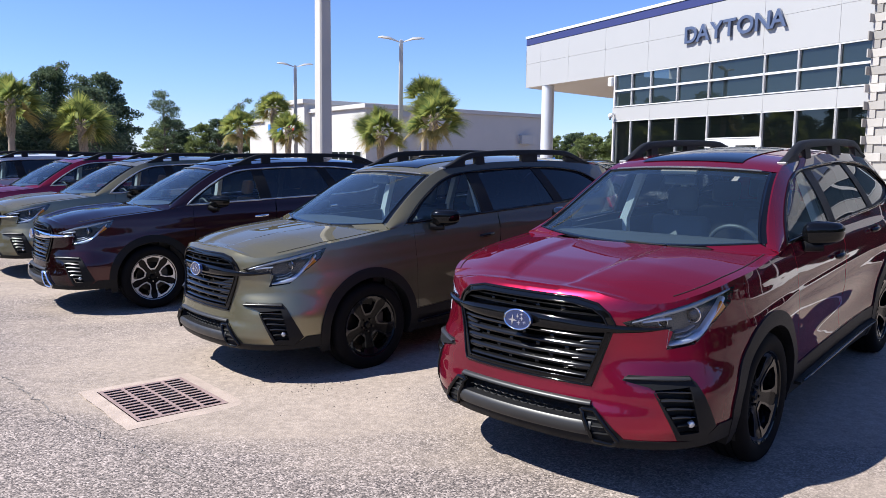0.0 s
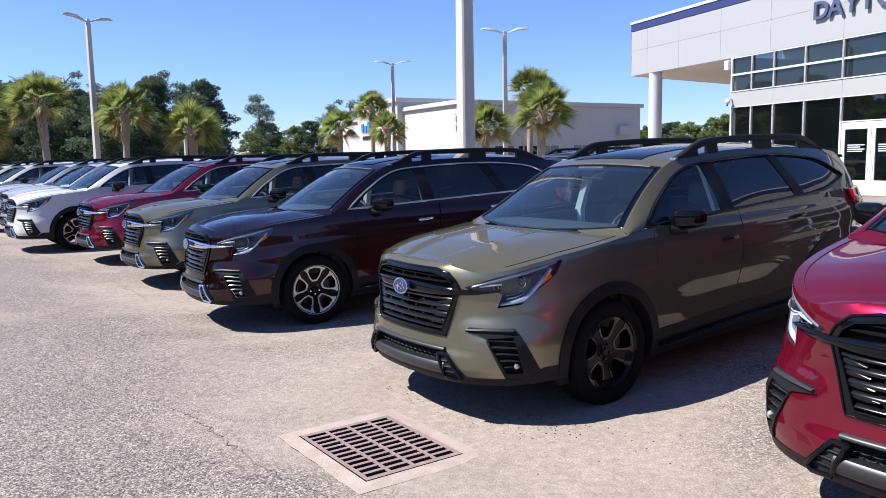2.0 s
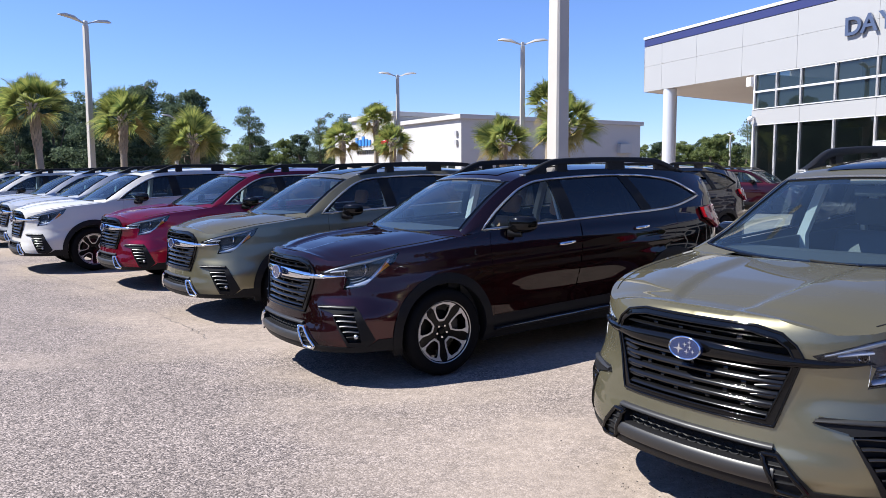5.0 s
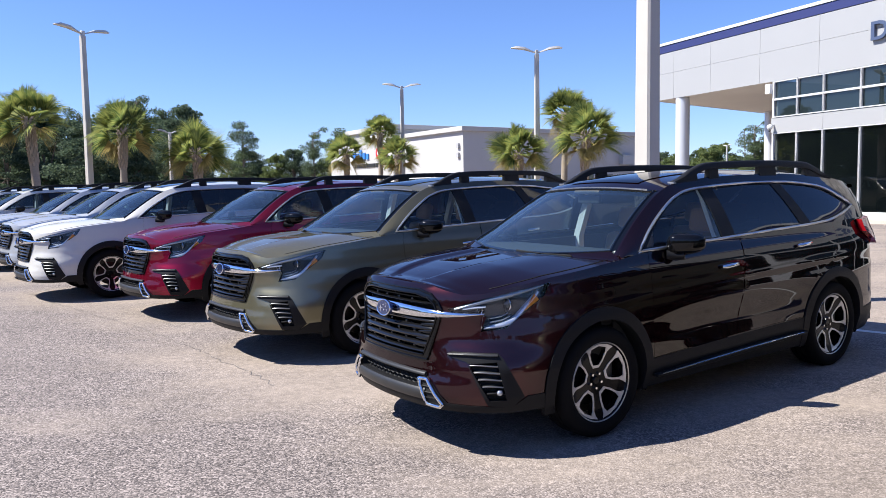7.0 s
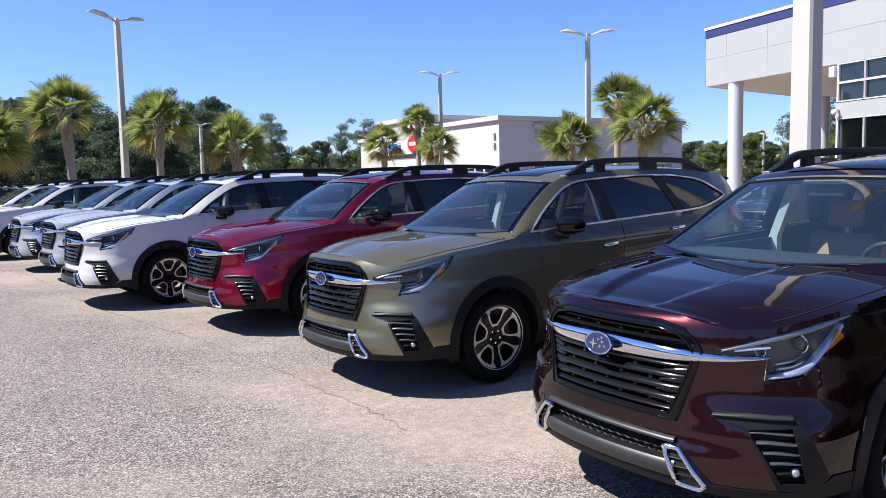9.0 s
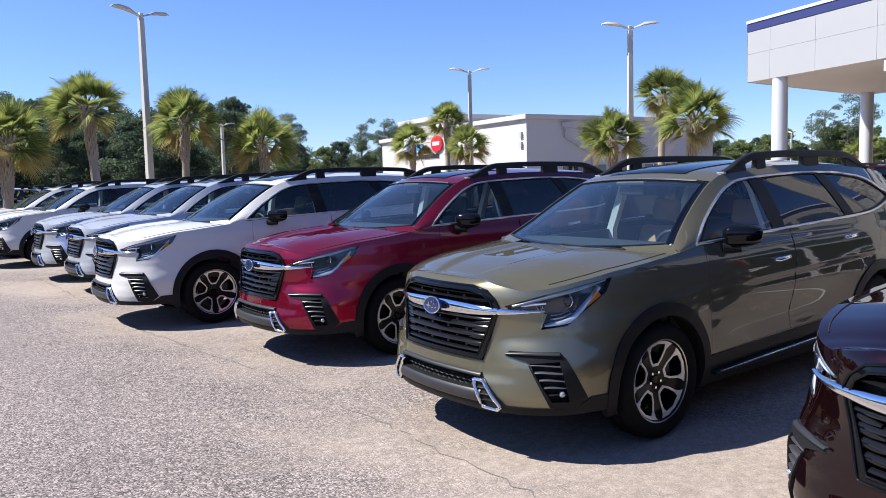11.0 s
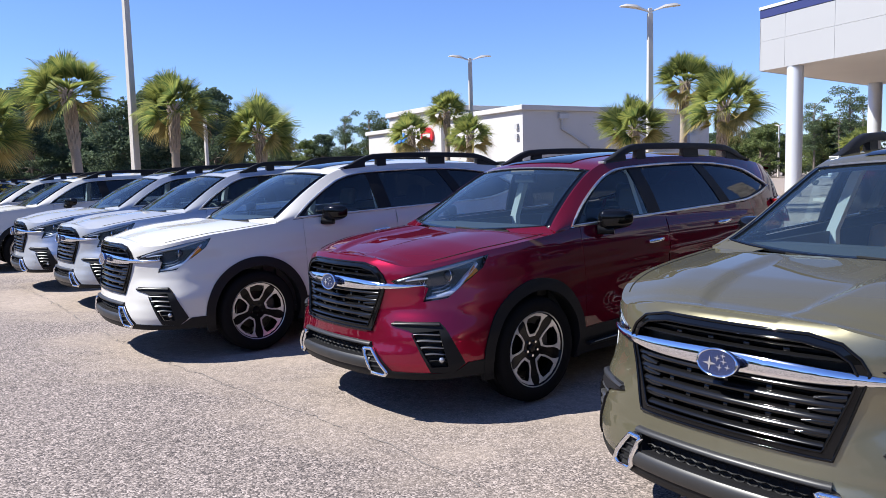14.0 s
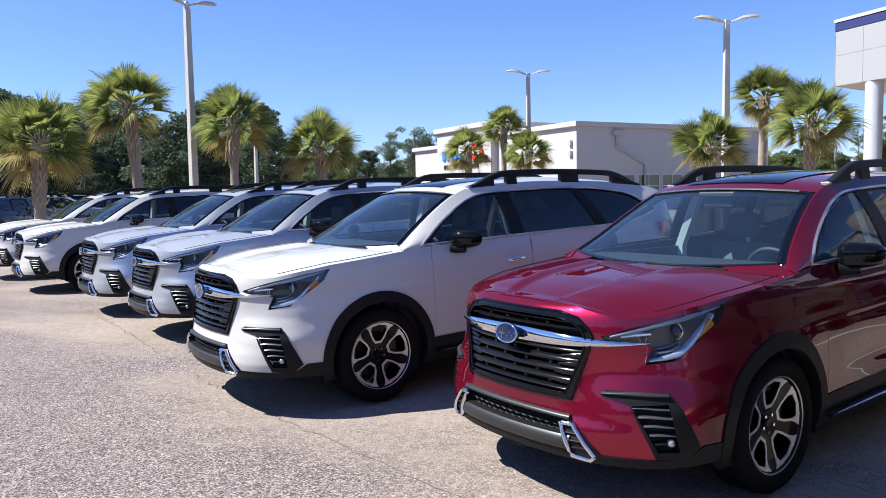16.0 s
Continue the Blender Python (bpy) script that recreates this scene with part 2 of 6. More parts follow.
def leaf(name, colour, second, translucent=0.35):
    """Foliage: two tones that change from leaf to leaf, lit from both sides."""
    m = bpy.data.materials.new(name)
    m.use_nodes = True
    n, l = m.node_tree.nodes, m.node_tree.links
    p = n["Principled BSDF"]
    g = n.new("ShaderNodeNewGeometry")
    mx = n.new("ShaderNodeMix"); mx.data_type = "RGBA"
    mx.inputs["A"].default_value, mx.inputs["B"].default_value = (*colour, 1), (*second, 1)
    l.new(g.outputs["Random Per Island"], mx.inputs["Factor"])
    l.new(mx.outputs["Result"], p.inputs["Base Color"])
    p.inputs["Roughness"].default_value = 0.65
    p.inputs["Specular IOR Level"].default_value = 0.12
    t, ms = n.new("ShaderNodeBsdfTranslucent"), n.new("ShaderNodeMixShader")
    l.new(mx.outputs["Result"], t.inputs[0])
    ms.inputs[0].default_value = translucent
    l.new(p.outputs[0], ms.inputs[1]); l.new(t.outputs[0], ms.inputs[2])
    l.new(ms.outputs[0], n["Material Output"].inputs[0])
    return m


FROND = leaf("palm_frond", (0.075, 0.125, 0.040), (0.36, 0.37, 0.10), 0.5)
FROND_OLD = leaf("old_palm_frond", (0.24, 0.20, 0.07), (0.42, 0.33, 0.13), 0.45)
# lightened a little: the haze of distance is put into the leaf colour
LEAVES = leaf("oak_leaves", (0.055, 0.085, 0.055), (0.125, 0.165, 0.095), 0.4)
NEEDLES = leaf("pine_needles", (0.07, 0.10, 0.055), (0.14, 0.18, 0.09), 0.3)
# brighter twin of LEAVES, with sunlight put into the colour
SUNNY = leaf("sun_painted_leaves", (0.09, 0.13, 0.05), (0.22, 0.255, 0.095), 0.4)
SHRUB = leaf("shrub_leaves", (0.08, 0.09, 0.02), (0.20, 0.15, 0.03), 0.3)

RED_PAINT = flake_paint("red_paint", (0.350, 0.012, 0.044), rough=0.39, body=0.21)
OLIVE_PAINT = flake_paint("olive_paint", (0.252, 0.233, 0.154), rough=0.44, body=0.27)
PLUM_PAINT = flake_paint("plum_paint", (0.052, 0.013, 0.016), rough=0.34, body=0.10)
MAROON_PAINT = flake_paint("maroon_paint", (0.038, 0.006, 0.010), body=0.5)
WHITE_PAINT = paint("white_paint", (0.53, 0.515, 0.49), 0.0, 0.4)
SILVER_PAINT = flake_paint("silver_paint", (0.46, 0.48, 0.53), rough=0.40, body=0.62)
TAUPE_PAINT = flake_paint("taupe_paint", (0.26, 0.20, 0.20))
BEIGE_PAINT = flake_paint("beige_paint", (0.56, 0.49, 0.41), body=0.45)
BLUE_PAINT = paint("navy_paint", (0.012, 0.016, 0.035), 0.6)
CHROME = mat("chrome", (0.82, 0.83, 0.85), 0.06, 1.0)
TRIMLINE = mat("window_line_metal", (0.62, 0.63, 0.65), 0.3, 1.0)
SATIN = mat("satin_silver", (0.42, 0.42, 0.42), 0.32, 0.9)
GUNMETAL = mat("gunmetal_slat", (0.17, 0.17, 0.175), 0.3, 0.8)
GLOSS = mat("gloss_black", (0.003, 0.003, 0.0035), 0.06, 0.0, spec=0.32)
GRILLE_BLACK = mat("grille_black", (0.006, 0.006, 0.0065), 0.13, 0.0, spec=0.42)
PLASTIC = mat("black_plastic", (0.011, 0.011, 0.012), 0.5, spec=0.15, bump=0.08, bump_scale=400)
LIP = mat("grey_plastic", (0.032, 0.032, 0.033), 0.4, 0.3)
RUBBER = mat("tyre_rubber", (0.006, 0.006, 0.0065), 0.75, spec=0.09, vary=0.2, scale=20)
# near-black that puts the darkness of deep recesses into the sheets' colour
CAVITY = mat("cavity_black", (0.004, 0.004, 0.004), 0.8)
ALLOY = mat("machined_alloy", (0.62, 0.61, 0.60), 0.32, 0.6)
GLOSS_ALLOY = mat("black_gloss_alloy", (0.012, 0.012, 0.013), 0.10, 0.0, spec=0.6)
ALLOY_DARK = mat("dark_alloy", (0.0045, 0.0045, 0.005), 0.22, 0.0, spec=0.18)
DISC = mat("brake_disc", (0.022, 0.021, 0.020), 0.4, 0.8)
WINDSCREEN = glass("windscreen_glass", (0.78, 0.93, 0.96), ior=2.25, veil=0.012)
TINTED = glass("side_glass", (0.60, 0.70, 0.72), ior=1.65, veil=0.015)
PRIVACY = glass("privacy_glass", (0.05, 0.055, 0.06), ior=1.75, veil=0.006)
LENS = glass("lamp_lens", (0.86, 0.89, 0.92), ior=1.6)
FOG = mat("fog_lens", (0.45, 0.46, 0.48), 0.15, 0.6)
LED = mat("lamp_reflector", (0.80, 0.84, 0.90), 0.14, 0.35)
LED_DIM = mat("lamp_inner_wedge", (0.36, 0.39, 0.43), 0.22, 0.6)
BUCKET = mat("lamp_bucket", (0.075, 0.088, 0.105), 0.25, 0.6)
AMBER = mat("amber_lens", (0.72, 0.23, 0.015), 0.15, coat=0.6)
TAIL = mat("tail_lens", (0.28, 0.005, 0.01), 0.12, coat=0.8)
EMBLEM = mat("emblem_blue", (0.030, 0.050, 0.15), 0.15, 0.6, coat=0.8)
TRIM_IN = mat("pale_headliner", (0.86, 0.86, 0.84), 0.85)
DASH = mat("dashboard", (0.035, 0.035, 0.036), 0.55)
SEAT_TAN = mat("tan_leather", (0.42, 0.24, 0.12), 0.5, vary=0.1)
SEAT_GREY = mat("grey_cloth", (0.13, 0.13, 0.13), 0.7, vary=0.1)


# ---- building helpers ----
def solid(name, verts, faces, material, parent=None, label="", smooth=None):
    """One mesh object out of corners and faces; smooth: the angle, in degrees, past which an edge stays sharp."""
    me = bpy.data.meshes.new(name)
    me.from_pydata([tuple(map(float, v)) for v in verts], [], [tuple(map(int, f)) for f in faces])
    if smooth:
        me.polygons.foreach_set("use_smooth", [True] * len(me.polygons))
        me.set_sharp_from_angle(angle=radians(smooth))
    me.materials.append(material)
    ob = new(name, me)
    if parent:
        ob.parent = parent
    if label:
        tagged(ob, label)
    return ob


def part(name, bm, material, parent, label="", smooth=None):
    me = bpy.data.meshes.new(name)
    bm.normal_update()
    bm.to_mesh(me)
    bm.free()
    if smooth:
        me.polygons.foreach_set("use_smooth", [True] * len(me.polygons))
        me.set_sharp_from_angle(angle=radians(smooth))
    me.materials.append(material)
    ob = new(name, me)
    ob.parent = parent
    if label:
        tagged(ob, label)
    return ob


def empty(name, label, category, kind="", group=""):
    return tagged(new(name), label, category, group, kind)


def box(bm, x0, x1, y0, y1, z0, z1, m=Matrix(), bevel=0.0):
    r = bmesh.ops.create_cube(bm, size=1)
    t = m @ Matrix.Translation(((x0 + x1) / 2, (y0 + y1) / 2, (z0 + z1) / 2)) @ Matrix.Diagonal((x1 - x0, y1 - y0, z1 - z0, 1))
    bmesh.ops.transform(bm, matrix=t, verts=r["verts"])
    if bevel:
        ed = list({e for v in r["verts"] for e in v.link_edges})
        bmesh.ops.bevel(bm, geom=ed, offset=bevel, segments=2, affect="EDGES", profile=0.5)
    return bm


def boxed(name, dims, material, parent=None, label="", m=Matrix(), bevel=0.0):
    bm = box(bmesh.new(), *dims, m=m, bevel=bevel)
    return part(name, bm, material, parent, label)


def tube(bm, pts, radius, seg=6, close=False):
    """A round bar along the points; radius may be one number or one a point."""
    pts = [Vector(p) for p in pts]
    n = len(pts)
    rad = [float(r) for r in radius] if hasattr(radius, "__len__") else [radius] * n
    rings = []
    for i, p in enumerate(pts):
        a, b = pts[(i - 1) % n if close else max(i - 1, 0)], pts[(i + 1) % n if close else min(i + 1, n - 1)]
        d = (b - a).normalized()
        u = d.cross(Vector((0, 0, 1)) if abs(d.z) < 0.9 else Vector((1, 0, 0))).normalized()
        v = d.cross(u)
        rings.append([bm.verts.new(p + rad[i] * (u * math.cos(6.28319 * k / seg) + v * math.sin(6.28319 * k / seg))) for k in range(seg)])
    for i in range(n if close else n - 1):
        r, q = rings[i], rings[(i + 1) % n]
        for k in range(seg):
            bm.faces.new((r[k], q[k], q[(k + 1) % seg], r[(k + 1) % seg]))
    if not close:
        bm.faces.new(rings[0][::-1]); bm.faces.new(rings[-1])
    return bm


def prism(bm, outline, z0, z1, m=Matrix()):
    """An upright block over a plan outline."""
    lo = [bm.verts.new(m @ Vector((x, y, z0))) for x, y in outline]
    hi = [bm.verts.new(m @ Vector((x, y, z1))) for x, y in outline]
    bm.faces.new(lo[::-1]); bm.faces.new(hi)
    for i in range(len(lo)):
        j = (i + 1) % len(lo)
        bm.faces.new((lo[i], lo[j], hi[j], hi[i]))
    return bm


def ease(a, b, v):
    t = np.clip((v - a) / (b - a), 0, 1)
    return t * t * (3 - 2 * t)


# ---- ground ----
ROW_U, ROW_V = (-0.727, 0.686), (0.686, 0.727)      # along the row of cars, and back from its noses


def ground_z(x, y):
    """The lot falls towards the drain and rises behind the cars; further back it is level."""
    v = ROW_V[0] * x + ROW_V[1] * y - 6.0
    u = ROW_U[0] * x + ROW_U[1] * y
    foot = np.interp(u, [2.1, 5.2, 8.9, 12.2, 15.3, 18.1], [.017, -.053, -.047, -.024, .008, .038])
    slope = np.interp(u, [2.1, 5.2, 8.9, 12.2, 15.3, 18.1], [.039, .035, .0215, .0152, .0097, .0095])
    far = ease(3.0, 14.0, v)
    return (foot + slope * np.clip(v + 2.6, 0, 5.6)) * (1 - far) + .11 * far


def axis_lines(lo, hi, step, far):
    near = list(np.arange(lo, hi + step / 2, step))
    grow = [step * 1.45 ** k for k in range(1, 30)]
    up, dn = np.cumsum(grow), np.cumsum(grow)
    return np.array([lo - d for d in dn[::-1] if d < far] + near + [hi + d for d in up if d < far])


gx, gy = axis_lines(-26, 16, 0.5, 2500), axis_lines(-6, 34, 0.5, 2500)
DRAIN = pose(-1.58, 5.42, 0, 0, 0, 42.0)
GX, GY = np.meshgrid(gx, gy)
gv = np.stack([GX.ravel(), GY.ravel(), ground_z(GX, GY).ravel()], 1)
nx = len(gx)
gf = [(j * nx + i, j * nx + i + 1, (j + 1) * nx + i + 1, (j + 1) * nx + i) for j in range(len(gy) - 1) for i in range(nx - 1)]
ground = tagged(solid("ground", gv, gf, ASPHALT, smooth=60), "sunlit old grey asphalt car park with pale stone chips", "asphalt", kind="structure")

# cracks in the asphalt: one wanders along the row, one runs past the drain
crack_mat = mat("crack", (0.15, 0.132, 0.122), 0.95)


def crack(p, q, count, widest, seed, bow):
    bm, rnd = bmesh.new(), random.Random(seed)
    prev = None
    for k in range(count):
        a = k / (count - 1)
        x = p[0] + (q[0] - p[0]) * a + rnd.uniform(-0.03, 0.03)
        y = p[1] + (q[1] - p[1]) * a + rnd.uniform(-0.03, 0.03) + bow * math.sin(9 * a)
        w = rnd.uniform(0.3, 1.0) * widest
        z = float(ground_z(x, y)) + 0.004
        cur = [bm.verts.new((x - w * 0.7, y - w * 0.7, z)), bm.verts.new((x + w * 0.7, y + w * 0.7, z))]
        if prev and rnd.random() > 0.14:
            bm.faces.new((prev[0], prev[1], cur[1], cur[0]))
        prev = cur
    tagged(part("asphalt_crack", bm, crack_mat, None), "thin dark wandering crack in the asphalt", "crack", kind="structure")


crack((-5.6, 10.05), (-16.2, 20.05), 160, 0.007, 4, 0.16)
crack((-3.35, 6.12), (-0.90, 3.95), 70, 0.008, 8, 0.03)

# loose dark gravel washed up behind the drain
rng = np.random.default_rng(31)
gv_, gf_ = [], []
for k in range(420):
    c = np.array([-0.95, 6.12]) + rng.normal(size=2) @ np.array([[0.40, -0.34], [0.10, 0.12]])
    r = rng.uniform(0.002, 0.0065)
    z = float(ground_z(*c)) + r * 0.4
    n0 = len(gv_)
    for dx_, dy_, dz_ in ((1, 0, 0), (0, 1, 0), (-1, 0, 0), (0, -1, 0), (0, 0, 1), (0, 0, -1)):
        gv_.append((c[0] + dx_ * r * rng.uniform(.7, 1.5), c[1] + dy_ * r * rng.uniform(.7, 1.5), z + dz_ * r * .8))
    for i in range(4):
        gf_ += [(n0 + i, n0 + (i + 1) % 4, n0 + 4), (n0 + (i + 1) % 4, n0 + i, n0 + 5)]
tagged(solid("loose_gravel", gv_, gf_, mat("gravel", (0.10, 0.085, 0.075), 0.9)), "loose dark grit on the sand behind the drain", "gravel", kind="stuff")

# painted stall lines behind and between the cars
def stripe_on_ground(p, q, width):
    b = bmesh.new()
    p, q = Vector(p), Vector(q)
    d = (q - p).normalized()
    s = Vector((-d.y, d.x)) * width / 2
    last = None
    n = max(2, int((q - p).length / 0.5))
    for i in range(n + 1):
        c = p.lerp(q, i / n)
        cur = [b.verts.new((c + o).to_tuple() + (float(ground_z(*(c + o))) + 0.004,)) for o in (s, -s)]
        if last:
            b.faces.new((last[0], cur[0], cur[1], last[1]))
        last = cur
    tagged(part("stall_line", b, STRIPE, None), "worn white painted parking line on the asphalt", "road marking", kind="structure")


stripe_on_ground((6.4, 6.1), (-19.0, 30.1), 0.10)

# ---- storm drain ----
drain = empty("storm_drain", "rusty iron drain grate in a pale concrete collar", "drain")
dx, dy = (float(ground_z(-1.58 + a, 5.42 + b_) - ground_z(-1.58 - a, 5.42 - b_)) for a, b_ in ((0.5, 0), (0, 0.5)))   # fall of the ground about it
drain.matrix_basis = Matrix(((1, 0, 0, 0), (0, 1, 0, 0), (dx, dy, 1, float(ground_z(-1.58, 5.42)) + 0.006 + 1.58 * dx - 5.42 * dy), (0, 0, 0, 1))) @ DRAIN
CW, CH, GW, GH = 0.44, 0.565, 0.335, 0.45      # half sizes of collar and grate
b = bmesh.new()
ring_o = [(-CW, -CH), (CW, -CH), (CW, CH), (-CW, CH)]
ring_i = [(-GW, -GH), (GW, -GH), (GW, GH), (-GW, GH)]
rnd = random.Random(9)
vo, vi, vl = [], [], []
for (ox, oy), (ix, iy), k in zip(ring_o, ring_i, range(4)):
    nxt_o, nxt_i = ring_o[(k + 1) % 4], ring_i[(k + 1) % 4]
    for q in range(10):
        f = q / 10
        jit = 0.006 if q else 0.003
        vo.append(b.verts.new((ox + (nxt_o[0] - ox) * f + rnd.uniform(-jit, jit), oy + (nxt_o[1] - oy) * f + rnd.uniform(-jit, jit), 0.001)))
        vi.append(b.verts.new((ix + (nxt_i[0] - ix) * f, iy + (nxt_i[1] - iy) * f, 0.006)))
        vl.append(b.verts.new((ix + (nxt_i[0] - ix) * f, iy + (nxt_i[1] - iy) * f, 0.001)))
for k in range(40):
    j = (k + 1) % 40
    b.faces.new((vo[k], vo[j], vi[j], vi[k])); b.faces.new((vi[k], vi[j], vl[j], vl[k]))
part("collar", b, CONCRETE, drain, "pale concrete collar", smooth=40)
# thin black plate: the darkness of the shaft is painted, no hole below
boxed("pit", (-GW, GW, -GH, GH, 0.0005, 0.002), PIT_SHADE, drain, "flat black plate for the darkness under the grate")
# the grate: a plate with five columns and nine rows of slots
b = bmesh.new()
cols, rows_ = 4, 12
mx_, my_ = 0.035, 0.045
sw, sh = (2 * GW - 2 * mx_ + 0.022) / cols, (2 * GH - 2 * my_ + 0.028) / rows_
xs, ys = [-GW + 0.006], [-GH + 0.006]
for c in range(cols):
    xs += [-GW + mx_ + c * sw, -GW + mx_ + (c + 1) * sw - 0.022]
for r in range(rows_):
    ys += [-GH + my_ + r * sh, -GH + my_ + (r + 1) * sh - 0.027]
xs.append(GW - 0.006); ys.append(GH - 0.006)
vt = {(i, j, k): b.verts.new((x, y, z)) for i, x in enumerate(xs) for j, y in enumerate(ys) for k, z in enumerate((0.003, 0.009))}
slot = lambda i, j: i % 2 == 1 and j % 2 == 1
for i in range(len(xs) - 1):
    for j in range(len(ys) - 1):
        if slot(i, j):
            for (a1, b1), (a2, b2) in (((i, j), (i + 1, j)), ((i + 1, j), (i + 1, j + 1)), ((i + 1, j + 1), (i, j + 1)), ((i, j + 1), (i, j))):
                b.faces.new((vt[a1, b1, 0], vt[a2, b2, 0], vt[a2, b2, 1], vt[a1, b1, 1]))
        else:
            b.faces.new((vt[i, j, 1], vt[i + 1, j, 1], vt[i + 1, j + 1, 1], vt[i, j + 1, 1]))
part("grate", b, IRON, drain, "rusty slotted cast-iron grate")

# ---- showroom ----
SHOP = pose(4.84, 48.55, 0, 0, 0, -61.6) @ Matrix.Scale(1.025, 4)
# in this frame x runs along the front, -y looks out to the cars... the front stands at y = 0 and the rooms lie at y > 0
G0 = 0.10
shop = empty("showroom_building", "white two-storey car showroom with a blue roof band", "building")
shop.matrix_basis = SHOP
MULL = [8.33, 9.65, 11.01, 12.79, 14.72, 17.66, 19.26, 21.0, 22.5]
FT, FB = 9.33, 6.27


def slab(name, dims, material, label="", bevel=0.0, under=None):
    return boxed(name, dims, material, under or shop, label, bevel=bevel)


# cladding panels of the tall band over the windows and the canopy, with open joints
SEAMS = [0.0, 1.55, 4.3, 7.5, 10.76, 14.7, 17.55, 20.95, 24.5]
slab("band_backing", (0.02, 24.5, 0.05, 0.4, FB + 0.02, FT - 0.05), DARK, "dark backing behind the panel joints")
for a, c in zip(SEAMS, SEAMS[1:]):
    for z0, z1 in ((FB, 7.66), (7.67, 8.76)):
        slab("panel", (a + 0.006, c - 0.006, 0.0, 0.06, z0, z1), PANEL)
slab("blue_band", (0.0, 24.5, -0.01, 0.06, 8.79, 9.17), BLUE, "dark blue band under the roof edge")
slab("roof_edge", (-0.04, 24.5, -0.05, 0.4, 9.19, FT), FRAME, "white metal roof edge")
# canopy over the corner: a wedge that reaches back
b = prism(bmesh.new(), [(0.05, 0.06), (8.25, 0.06), (8.25, 12.8), (-3.9, 12.9)], FB + 0.01, FB + 0.05)
part("soffit", b, SOFFIT, shop, "beige canopy ceiling")
b = prism(bmesh.new(), [(0.0, 0.0), (0.05, 0.0), (-3.95, 12.95), (-4.0, 12.95)], FB, 8.77)
part("canopy_side", b, PANEL, shop)
b = prism(bmesh.new(), [(0.0, 0.4), (24.5, 0.4), (24.5, 16), (-4.6, 16)], 8.9, 9.1)
part("roof", b, STUCCO, shop)
# columns under the canopy
for cx, cy in ((1.85, 0.28), (-2.7, 11.5)):
    b = bmesh.new()
    bmesh.ops.create_cone(b, cap_ends=True, segments=40, radius1=0.37, radius2=0.37, depth=FB - G0, matrix=Matrix.Translation((cx, cy + 0.1, (FB + G0) / 2)))
    part("column", b, STEEL, shop, "round metal-clad column", smooth=40)
# storey band between the two rows of windows, in panels
for a, c in zip([8.2, 11.0, 14.72, 17.66, 21.0], [11.0, 14.72, 17.66, 21.0, 22.6]):
    slab("storey_panel", (a + 0.005, c - 0.005, 0.03, 0.2, 3.93, 4.60), PANEL)
slab("storey_backing", (8.25, 22.6, 0.06, 0.3, 3.9, 4.63), DARK)
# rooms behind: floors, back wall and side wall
slab("room_back", (8.4, 24.4, 7.0, 7.2, G0, 9.0), ROOM, "back wall of the showroom, coloured dark for a dim room")
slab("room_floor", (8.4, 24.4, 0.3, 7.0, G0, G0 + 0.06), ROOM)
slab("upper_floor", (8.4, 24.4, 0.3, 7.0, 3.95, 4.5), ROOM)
slab("side_wall", (8.2, 8.4, 0.3, 16.0, G0, FB), PANEL)
slab("far_wall", (24.4, 24.6, 0.0, 16.0, G0, 9.0), STUCCO)
slab("rear_wall", (-4.6, 24.6, 16.0, 16.2, G0, 9.0), STUCCO)
slab("plinth", (8.2, 22.5, -0.02, 0.3, G0 - 0.1, 0.36), PALE, "pale base under the shop windows")


def pane_sheet(parent, a, c, h, material=SHOPGLASS):
    """A sheet of glass from a to c, h high, seen from the right-hand side of a to c."""
    return solid("pane", [a, c, (c[0], c[1], c[2] + h), (a[0], a[1], a[2] + h)], [(0, 1, 2, 3)], material, parent)


def glazing(x0, x1, z0, z1, door=False):
    """One framed shop window: a frame of bars and a pane."""
    w = empty("window", "", "")
    w.parent = shop
    bm = bmesh.new()
    t = 0.045
    for d in ((x0 - t, x0 + t, 0.0, 0.14, z0, z1), (x1 - t, x1 + t, 0.0, 0.14, z0, z1), (x0 + t, x1 - t, 0.0, 0.14, z0, z0 + t), (x0 + t, x1 - t, 0.0, 0.14, z1 - t, z1)):
        box(bm, *d)
    f = part("window_frame", bm, FRAME, w)
    pane_sheet(w, (x0 + t, 0.10, z0 + t), (x1 - t, 0.10, z0 + t), z1 - z0 - 2 * t, UPPERGLASS if z0 > 4 else SHOPGLASS)
    return w


for a, c in zip(MULL, MULL[1:]):
    glazing(a, c, 5.44, 6.26)
    glazing(a, c, 4.62, 5.44)
    if a == 14.72:
        glazing(a, c, 2.86, 3.92)
    else:
        glazing(a, c, 0.34, 3.92)
